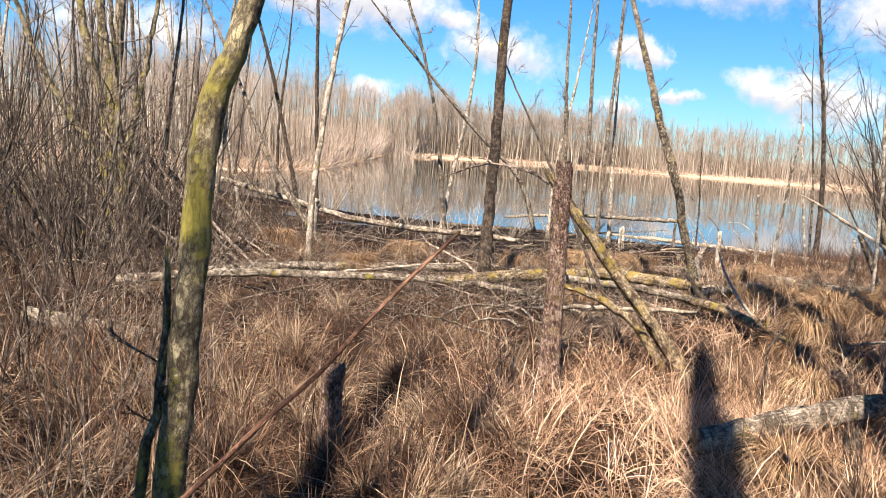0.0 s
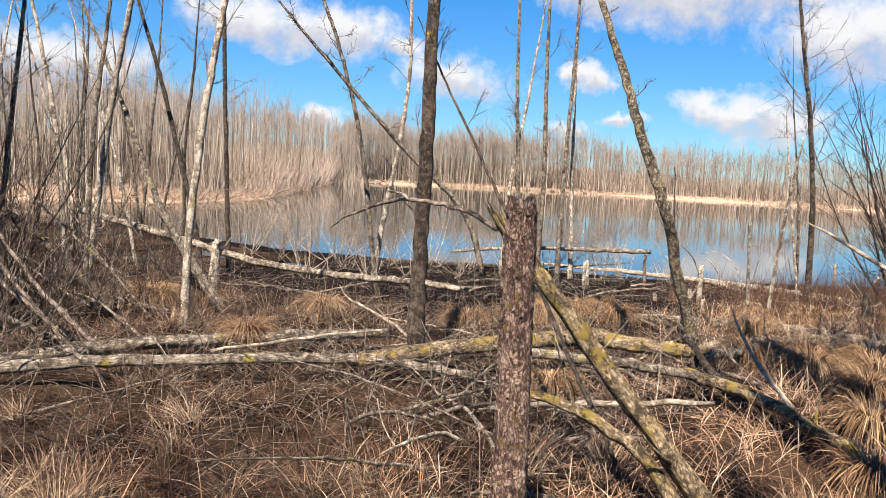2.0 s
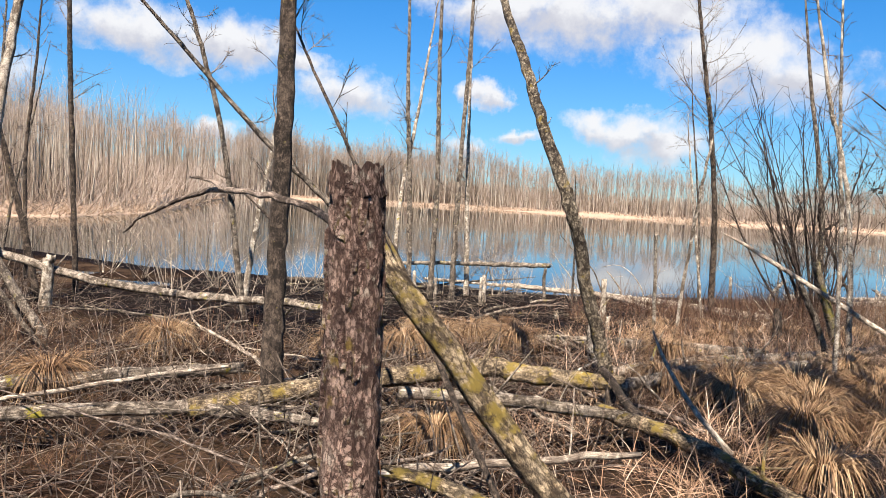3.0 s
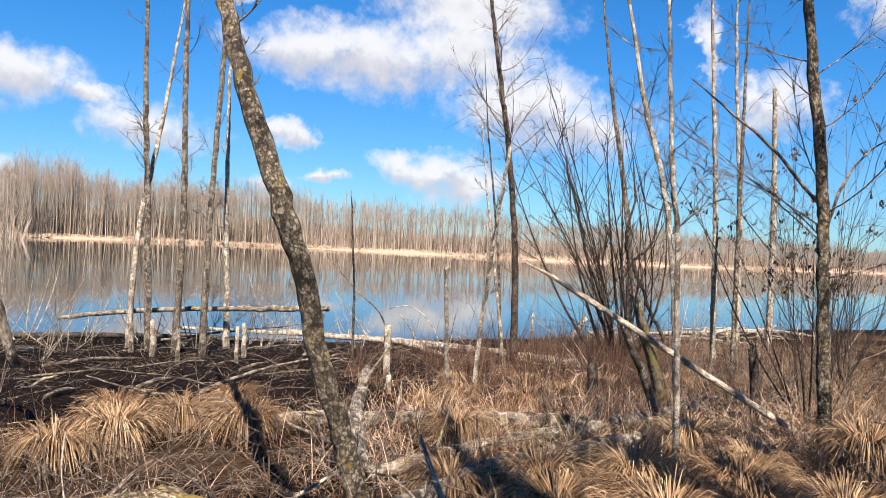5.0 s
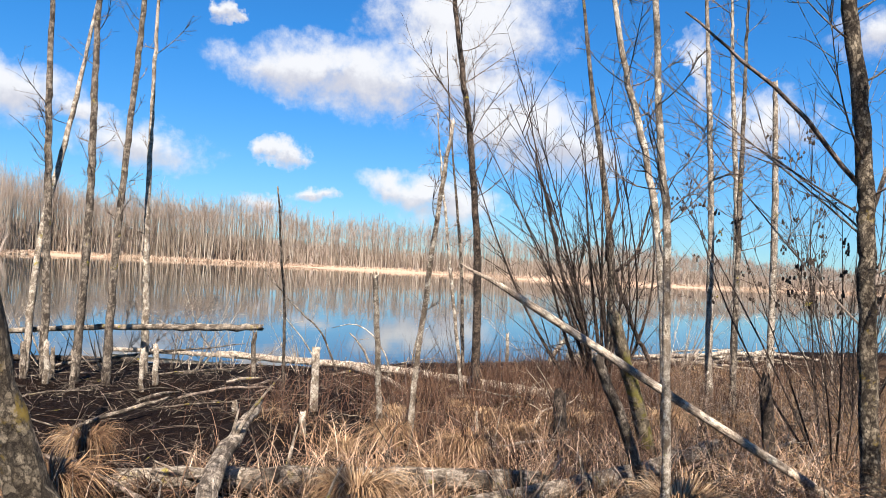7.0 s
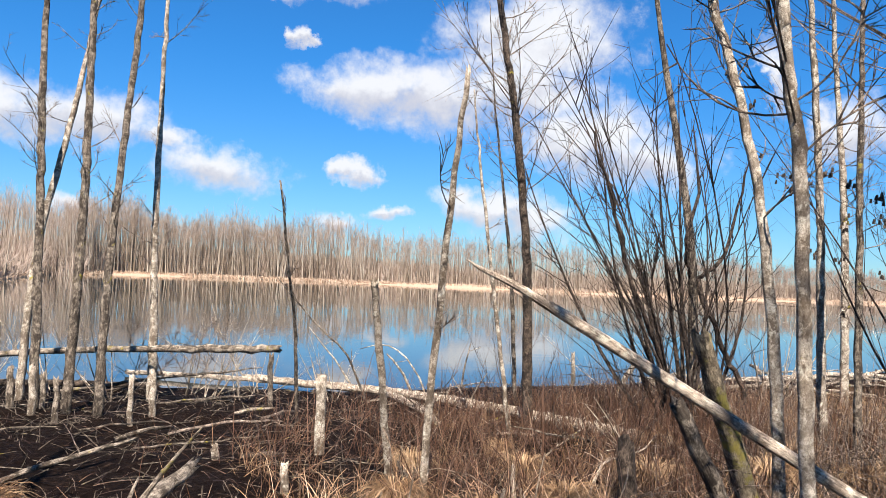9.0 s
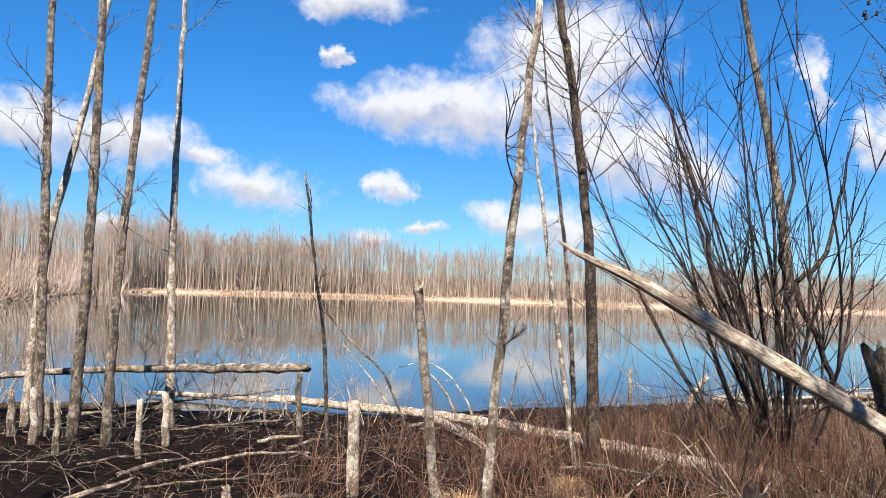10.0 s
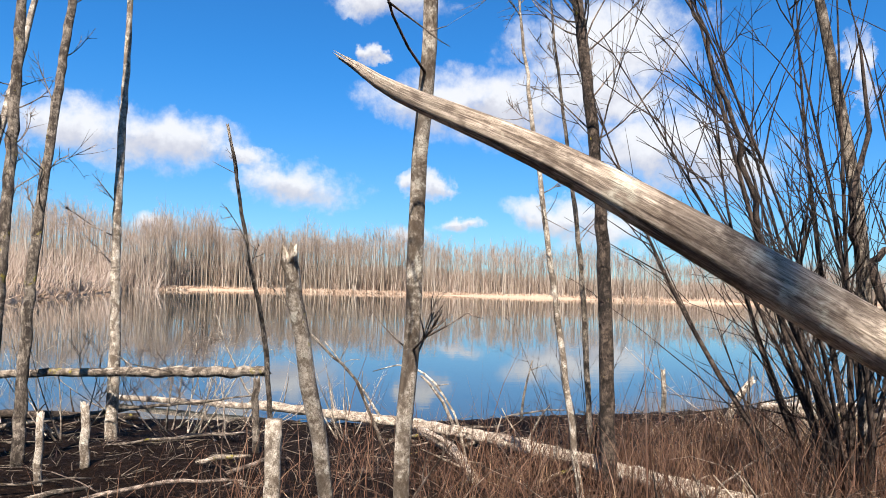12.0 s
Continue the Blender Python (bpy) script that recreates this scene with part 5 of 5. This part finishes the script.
def near_wood_and_shade_trees():
    rng = np.random.default_rng(144)
    made = 0
    while made < 80:
        x, y = rng.uniform(-19, -2.4), rng.uniform(12, 42)
        if x > -2.2 - 0.16 * (y - 10) or shore(x, y) < 0.6:
            continue
        made += 1
        m = pose(x, y, at(x, y) - 0.05, rng.normal(0, 4), rng.normal(0, 5), rng.uniform(0, 360)) @ Matrix.Scale(rng.uniform(0.7, 1.15), 4)
        copy_thing(saplings[int(rng.integers(0, 3))], m)
    # unseen trees added behind and beside the walk to cast shade
    for x, y, size in ((-3.7, -0.4, 1.2), (-3.4, -2.6, 1.4), (-1.9, -4.6, 1.5), (5.2, -5.0, 1.6), (-4.8, 0.4, 1.2), (-5.6, -4.0, 1.5), (9.0, -3.6, 1.5), (-3.3, -6.4, 1.6), (6.3, 2.2, 1.1), (8.9, 3.4, 1.2), (11.2, 1.6, 1.4), (3.3, -8.0, 1.7), (-7.5, 2.8, 1.2), (10.9, 6.3, 1.0), (13.4, 4.5, 1.3), (1.6, -3.0, 1.4)):
        copy_thing(saplings[int(rng.integers(0, 3))], pose(x, y, at(x, y) - 0.05, rng.normal(0, 3), rng.normal(0, 3), rng.uniform(0, 360)) @ Matrix.Scale(size, 4))
    # thickened copies out of view, added sunward to throw shadow strips on the grass
    for x, y, size in ((4.4, 4.3, 1.3), (4.9, 4.8, 1.2), (6.6, 5.4, 1.4), (7.1, 5.9, 1.3), (8.3, 6.6, 1.3), (5.2, 5.4, 1.2), (6.3, 5.9, 1.2), (2.85, 3.0, 1.55), (-1.9, -2.4, 1.5), (-3.2, -2.7, 1.5), (3.75, 4.35, 1.4), (4.2, 4.5, 1.35), (4.5, 4.8, 1.35)):
        copy_thing(saplings[0], pose(x, y, at(x, y) - 0.05, rng.normal(0, 2), rng.normal(0, 2), rng.uniform(60, 160)) @ Matrix.Diagonal((size * 2.1, size * 2.1, size, 1)))
    # unseen shrubs, added for more cast shade
    for x, y, size in ((-3.1, 1.7, 1.3), (-3.4, -0.9, 1.3), (-4.2, 0.9, 1.1), (-3.0, -2.6, 1.3), (-5.4, 2.2, 1.2), (6.8, -2.0, 1.2)):
        copy_thing(thicket[0], pose(x, y, at(x, y), 0, 0, rng.uniform(0, 360)) @ Matrix.Scale(size, 4))


near_wood_and_shade_trees()
# stands out of view; added to lay a straight shadow strip on the straw
dead_tree([(-0.6, -2.6, -0.4, 0.21), (-0.58, -2.6, 3.0, 0.19), (-0.5, -2.6, 7.0, 0.16), (-0.55, -2.6, 11.0, 0.12), (-0.5, -2.6, 14.0, 0.02)], DARK, "unseen tall straight tree where the walk begins, added for its shadow", 12, 0.9, 3, 0.45, 146, group="near wood")


def fallen_branches():
    """Dead limbs strewn through the meadow, each propped on the grass."""
    rng = np.random.default_rng(171)
    for i in range(130):
        x, y = (rng.uniform(0.6, 5.0), rng.uniform(6.6, 10.2)) if i % 5 < 2 else (rng.uniform(-4.5, 9.5), rng.uniform(5.5, 14.0))
        size, az, r = rng.gamma(3, 0.35) + 0.3, rng.uniform(0, 6.3), rng.uniform(0.005, 0.02)
        dx, dy = math.cos(az) * size, math.sin(az) * size
        if min(trodden(x, y), trodden(x + dx, y + dy), trodden(x + dx / 2, y + dy / 2)) < 0.5:
            continue
        z0, z1 = at(x, y) + r, at(x + dx, y + dy) + rng.uniform(0.03, 0.45)
        mat = (LOGGED, TWIG, SILVER, GREY)[i % 4]
        log([(x, y, z0, r), (x + dx * 0.35, y + dy * 0.35 + rng.normal(0, 0.08), z0 * 0.6 + z1 * 0.4 + rng.uniform(0, 0.08), r * 0.9), (x + dx * 0.7 + rng.normal(0, 0.06), y + dy * 0.7, z0 * 0.3 + z1 * 0.7 + rng.uniform(0, 0.06), r * 0.7), (x + dx, y + dy, z1, r * 0.3)], mat, "thin dead branch tangled in dry grass", 400 + i, 7, 0.01, name="fallen_branch", cat="branch", group="fallen branches", stubs=1 + i % 4)


def hung_limbs():
    """Dead limbs that hang slanting out of the thicket."""
    rng = np.random.default_rng(191)
    for i in range(16):
        x, y = rng.uniform(-3.6, -0.9), rng.uniform(8.6, 12.5)
        dx, dy, up = -rng.uniform(0.9, 2.4), rng.uniform(-0.3, 1.6), rng.uniform(0.6, 2.0)
        r = rng.uniform(0.012, 0.032)
        z = at(x, y)
        log([(x, y, z - 0.03, r), (x + dx * 0.5, y + dy * 0.5, z + up * 0.42 + rng.normal(0, 0.06), r * 0.85), (x + dx, y + dy, z + up, r * 0.35)], (GREY, TWIG, LOGGED, DARK)[i % 4], "slanting dead limb hung in the thicket", 500 + i, 8, 0.02, name="fallen_branch", cat="branch", group="fallen branches", stubs=3)


fallen_branches()
hung_limbs()


# ---- grass, sedge, litter ----
def blades(name, x, y, length, width, az, lean, mat, label, category, drop=0.0, rng=None, lift=0.0):
    """Dry blades, each a bent ribbon: lean 0 stands up, 1 lies flat."""
    n = len(x)
    z = height(x, y) - 0.01 + lift
    d = np.stack([np.cos(az), np.sin(az), np.zeros(n)], 1)
    a = np.stack([x, y, z], 1)
    flat = np.clip(lean, 0, 1)[:, None]
    up = np.array([0, 0, 1.0])
    mid = a + length[:, None] * (0.55 * (1 - flat * 0.85) * up + 0.42 * flat * d)
    tip = a + length[:, None] * ((0.95 - 0.93 * flat - drop) * up + (0.15 + 0.8 * flat) * d)
    tip[:, 2] = np.maximum(tip[:, 2], z + 0.01)
    s = np.linspace(0, 1, 4)[None, :, None]
    p = (1 - s) ** 2 * a[:, None] + 2 * s * (1 - s) * mid[:, None] + s ** 2 * tip[:, None]
    face = rng.uniform(0, np.pi, n)
    w = np.stack([np.cos(face), np.sin(face), rng.normal(0, 0.3, n)], 1)[:, None] * width[:, None, None] * 0.5 * np.array([1, 0.9, 0.7, 0.12])[None, :, None]
    v = np.stack([p - w, p + w], 2).reshape(-1, 3)
    one = np.array([[0, 1, 3, 2], [2, 3, 5, 4], [4, 5, 7, 6]])
    q = (one[None] + (np.arange(n) * 8)[:, None, None]).reshape(-1, 4)
    return tagged(mesh_object(name, v, q, mat, smooth_shade=False), label, category, kind="stuff")


def scatter(rng, n, lo, hi, keep):
    xs, ys = [], []
    while sum(map(len, xs)) < n:
        x, y = rng.uniform(lo[0], hi[0], n), rng.uniform(lo[1], hi[1], n)
        ok = rng.uniform(0, 1, n) < keep(x, y)
        xs.append(x[ok])
        ys.append(y[ok])
    return np.concatenate(xs)[:n], np.concatenate(ys)[:n]


def clumped(rng, x, y, share, size, cells):
    """Draws part of the points together into clumps."""
    cx, cy = x[:cells].copy(), y[:cells].copy()
    k = rng.integers(0, cells, len(x))
    into = rng.uniform(0, 1, len(x)) < share
    return np.where(into, cx[k] + rng.normal(0, size, len(x)), x), np.where(into, cy[k] + rng.normal(0, size, len(x)), y)


def grow():
    rng = np.random.default_rng(151)
    dry = lambda x, y: (trodden(x, y) > 0.12) * np.clip(1 - 1.3 * mud(x, y), 0.03, 1) * (shore(x, y) > 0.3)
    strewn = lambda x, y: (trodden(x, y) > 0.12) * np.clip(1 - 0.8 * mud(x, y), 0.2, 1) * (shore(x, y) > 0.15)
    near = lambda x, y: np.clip(1.25 - 0.055 * np.maximum(y, 0) - 0.02 * np.abs(x - 2), 0.15, 1)
    n = 80000
    x, y = scatter(rng, n, (-9, 0.6), (14, 19.5), lambda x, y: strewn(x, y) * near(x, y))
    blades("straw_litter", x, y, rng.uniform(0.12, 0.5, n), rng.uniform(0.003, 0.0085, n), rng.uniform(0, 6.3, n), rng.uniform(0.75, 1.1, n), LITTER, "matted dry grass litter", "grass", rng=rng, lift=rng.uniform(0, 0.05, n))
    n = 60000
    x, y = scatter(rng, n, (-9, 0.6), (7.5, 13), lambda x, y: dry(x, y) * near(x, y) * np.where((y > 6) & (y < 11), 0.55, 1))
    x, y = clumped(rng, x, y, 0.82, 0.15, 420)
    tall = rng.gamma(6, 0.062, n) * np.where((y > 6.2) & (y < 11.5), 0.62, 1) * (1 + 0.35 * np.sin(x * 1.3) * np.sin(y * 1.1))
    blades("dry_grass", x, y, tall, rng.uniform(0.0022, 0.0062, n), rng.uniform(0, 6.3, n), np.abs(rng.normal(0.5, 0.34, n)), STRAW, "tall dry brown meadow grass", "grass", rng=rng)
    # hummocks of last year's grass, arching over and matted
    m, per = 440, 165
    hx, hy = scatter(rng, m, (-6, 1.6), (9, 13), lambda x, y: dry(x, y) * near(x, y) * (trodden(x, y) > 0.3) * np.where((y > 6.4) & (y < 11), 0.3, 1))
    k = np.repeat(np.arange(m), per)
    n = m * per
    az = rng.uniform(0, 6.3, n)
    spot = np.abs(rng.normal(0, 0.09, n))
    x, y = hx[k] + np.cos(az) * spot, hy[k] + np.sin(az) * spot
    size = rng.uniform(0.65, 1.2, m)[k] * rng.uniform(0.25, 0.55, n) * np.where(hy[k] > 6.4, 0.7, 1)
    comb = rng.uniform(0, 6.3, m)[k]
    az = np.where(rng.uniform(0, 1, n) < 0.55, comb + rng.normal(0, 0.7, n), az)
    blades("grass_hummocks", x, y, size, rng.uniform(0.0028, 0.0066, n), az, np.abs(rng.normal(0.68, 0.24, n)), HAY, "matted hummocks of dry reddish-brown grass", "grass", 0.02, rng, lift=0.08 * np.clip(1 - spot / 0.2, 0, 1))
    n = 34000
    pale = lambda x, y: np.maximum(np.exp(-(((x - 2.5) / 1.5) ** 2 + ((y - 3.9) / 1.6) ** 2)), 0.12 * np.exp(-(((x - 4.6) / 1.6) ** 2 + ((y - 7.2) / 2.2) ** 2)) + 0.32 * np.exp(-(((x - 7.4) / 2.4) ** 2 + ((y - 10.6) / 1.5) ** 2))) * (trodden(x, y) > 0.12)
    x, y = scatter(rng, n, (-1, 0.8), (11, 13.5), pale)
    x, y = clumped(rng, x, y, 0.6, 0.16, 260)
    blades("pale_grass", x, y, rng.uniform(0.25, 0.6, n), rng.uniform(0.003, 0.0075, n), rng.uniform(0, 6.3, n), np.abs(rng.normal(0.66, 0.26, n)), PALE_STRAW, "pale flattened straw", "grass", 0.05, rng)
    n = 16000
    rust = lambda x, y: np.maximum(np.exp(-(((x - 10.2) / 2.6) ** 2 + ((y - 14.6) / 1.7) ** 2)), 0.45 * np.exp(-(((x - 7.9) / 1.3) ** 2 + ((y - 12.6) / 1.2) ** 2))) * (shore(x, y) > 0.4)
    x, y = scatter(rng, n, (5, 10.5), (16, 18.6), rust)
    x, y = clumped(rng, x, y, 0.7, 0.13, 150)
    blades("rusty_stems", x, y, rng.gamma(5, 0.1, n), rng.uniform(0.003, 0.006, n), rng.uniform(0, 6.3, n), np.abs(rng.normal(0.42, 0.32, n)), RUST, "upright rusty-brown dead stems", "grass", rng=rng)
    n = 24000
    x, y = scatter(rng, n, (4, 8), (15, 17), lambda x, y: dry(x, y) * (x > 5.2))
    x, y = clumped(rng, x, y, 0.75, 0.14, 260)
    blades("bank_sedge", x, y, rng.uniform(0.2, 0.5, n), rng.uniform(0.003, 0.006, n), rng.uniform(0, 6.3, n), np.abs(rng.normal(0.5, 0.3, n)), TAWNY, "tawny drooping sedge on the bank", "grass", 0.1, rng)
    # loose twigs over mud and grass
    n = 4200
    x, y = scatter(rng, n, (-6, 2), (13, 20.4), lambda x, y: np.where(shore(x, y) < -0.1, 0, 0.12 + 0.9 * mud(x, y)))
    size, az = rng.gamma(2, 0.075, n), rng.uniform(0, 6.3, n)
    a = np.stack([x, y, height(x, y) + 0.012], 1)
    ex, ey = x + np.cos(az) * size, y + np.sin(az) * size
    c = np.stack([ex, ey, height(ex, ey) + 0.012 + np.abs(rng.normal(0, 0.06, n))], 1)
    v, q, f = bulk(a, (a + c) / 2 + rng.normal(0, 0.03, (n, 3)) * np.array([1, 1, 0.4]), c, rng.uniform(0.002, 0.006, n), rng.uniform(0.001, 0.003, n), 4, 3)
    tagged(mesh_object("loose_twigs", v, q, GREY, flow=f), "grey twigs strewn over mud and grass", "twigs", kind="stuff")
    # tangled brushwood over the bank
    n = 5200
    x, y = scatter(rng, n, (-4, 6), (14, 18.5), lambda x, y: np.clip(0.15 + np.exp(-(((x - 9.0) / 3.2) ** 2 + ((y - 13.2) / 2.6) ** 2)) + 0.7 * np.exp(-(((x - 2.2) / 3.2) ** 2 + ((y - 8.8) / 2.5) ** 2)), 0, 1) * (shore(x, y) > 0.4) * np.clip(1.05 - 1.3 * mud(x, y), 0.04, 1) * (trodden(x, y) > 1.0))
    size, az = rng.gamma(3, 0.13, n), rng.uniform(0, 6.3, n)
    a = np.stack([x, y, height(x, y)], 1)
    d = np.stack([np.cos(az) * size, np.sin(az) * size, size * rng.uniform(0.0, 0.7, n)], 1)
    c = a + d
    mid = a + d * 0.5 + np.stack([np.zeros(n), np.zeros(n), size * rng.uniform(0.05, 0.4, n)], 1)
    v, q, f = bulk(a, mid, c, rng.uniform(0.002, 0.0065, n), rng.uniform(0.0008, 0.002, n), 4, 5)
    tagged(mesh_object("brushwood_tangle", v, q, TWIG, flow=f), "brown brushwood tangled over the bank", "brushwood", kind="stuff")
    # upright thin stems in the meadow
    n = 2600
    x, y = scatter(rng, n, (-7, 1.5), (13, 18), lambda x, y: (0.2 + 0.8 * (shore(x, y) < 7.5) * (shore(x, y) > 0.2)) * (trodden(x, y) > 0.9) * (mud(x, y) < 0.35))
    a = np.stack([x, y, height(x, y) - 0.02], 1)
    c = a + np.stack([rng.normal(0, 0.12, n), rng.normal(0, 0.12, n), rng.gamma(4, 0.1, n)], 1)
    v, q, f = bulk(a, (a + c) / 2 + rng.normal(0, 0.03, (n, 3)), c, rng.uniform(0.002, 0.006, n), rng.uniform(0.001, 0.002, n), 4, 3)
    tagged(mesh_object("dead_stalks", v, q, TWIG, flow=f), "thin upright dead stalks", "stalks", kind="stuff")


grow()


def tussock(place, seed, mat, n=620, size=0.42):
    """A sedge tussock: a peaty foot with blades that arch over and hang."""
    rng = np.random.default_rng(seed)
    root = tagged(new("sedge_tussock"), "tawny sedge tussock with drooping blades", "tussock", "sedge tussocks")
    root.location = place
    pts = [(0, 0, -0.1, 0.16), (0, 0, 0.05, 0.14), (0, 0, 0.14, 0.07)]
    stem("foot", pts, ROTTEN, root, sides=10, rng=rng, lumps=0.15)
    az = rng.uniform(0, 2 * np.pi, n)
    d = np.stack([np.cos(az), np.sin(az), np.zeros(n)], 1)
    a = d * rng.uniform(0, 0.1, (n, 1)) + np.array([0, 0, 0.1])
    length = size * rng.uniform(0.6, 1.2, (n, 1))
    mid = a + d * length * rng.uniform(0.2, 0.5, (n, 1)) + np.array([0, 0, 0.75]) * length
    tip = a + d * length * rng.uniform(0.5, 1.0, (n, 1)) + np.array([0, 0, 1.0]) * (rng.uniform(-0.45, 0.35, (n, 1)) * length)
    s = np.linspace(0, 1, 5)[None, :, None]
    p = (1 - s) ** 2 * a[:, None] + 2 * s * (1 - s) * mid[:, None] + s ** 2 * tip[:, None]
    w = np.stack([-np.sin(az), np.cos(az), rng.normal(0, 0.3, n)], 1)[:, None] * 0.0026 * np.array([1, 1, 0.9, 0.7, 0.15])[None, :, None]
    v = np.stack([p - w, p + w], 2).reshape(-1, 3)
    one = np.array([[0, 1, 3, 2], [2, 3, 5, 4], [4, 5, 7, 6], [6, 7, 9, 8]])
    q = (one[None] + (np.arange(n) * 10)[:, None, None]).reshape(-1, 4)
    tagged(mesh_object("blade_tuft", v, q, mat, root, smooth_shade=False), kind="stuff")
    return root


tufts = [tussock((3.54, 11.98, -0.4), 161, TAWNY), tussock((5.05, 9.0, -0.38), 162, TAWNY, 700, 0.5), tussock((4.4, 7.2, -0.36), 163, TAWNY, 620, 0.45)]
for kind, x, y, turn, size in ((0, 5.4, 10.75, 60, 0.9), (0, 7.1, 10.0, 120, 1.1), (0, 6.5, 12.6, 200, 0.7), (1, 4.7, 9.6, 250, 0.9), (2, 3.7, 6.2, 40, 1.0), (1, 5.9, 9.3, 300, 1.0), (0, 6.9, 9.2, 222, 1.0), (1, 6.6, 8.3, 71, 1.0), (1, 5.5, 8.6, 160, 1.1), (1, 5.0, 8.1, 30, 1.0), (1, 5.3, 9.5, 200, 1.0), (1, 6.2, 8.6, 250, 1.0), (0, 5.7, 7.9, 99, 1.0), (0, 3.0, 11.5, 133, 1.1), (0, 3.9, 11.4, 262, 1.0), (0, 2.6, 11.2, 20, 1.0), (0, 3.1, 12.6, 90, 0.9), (1, 1.9, 10.9, 170, 0.9), (0, 0.2, 11.3, 230, 1.0), (1, -0.5, 9.7, 310, 0.9), (2, 5.2, 6.4, 80, 1.0), (2, 3.2, 5.0, 190, 0.9), (1, 6.4, 8.9, 10, 1.1), (0, 7.9, 9.0, 140, 1.3), (0, 8.3, 12.4, 260, 0.8), (1, -1.9, 11.9, 45, 1.0), (0, 6.7, 11.7, 320, 0.8), (0, 9.2, 12.2, 75, 0.9), (1, 2.2, 8.2, 210, 0.8), (0, 4.2, 12.9, 110, 0.8), (2, 2.2, 3.4, 15, 0.9), (2, 7.0, 13.6, 10, 0.55), (2, 7.7, 13.1, 80, 0.6), (2, 8.5, 13.0, 150, 0.5), (2, 7.4, 12.1, 220, 0.6), (2, 9.4, 13.7, 290, 0.55), (2, 6.2, 11.3, 330, 0.65), (2, 8.1, 14.2, 50, 0.45), (2, 10.3, 13.0, 120, 0.6), (2, 9.9, 12.0, 190, 0.6), (2, 6.0, 12.4, 260, 0.5)):
    copy_thing(tufts[kind], pose(x, y, at(x, y), 0, 0, turn) @ Matrix.Scale(size, 4))
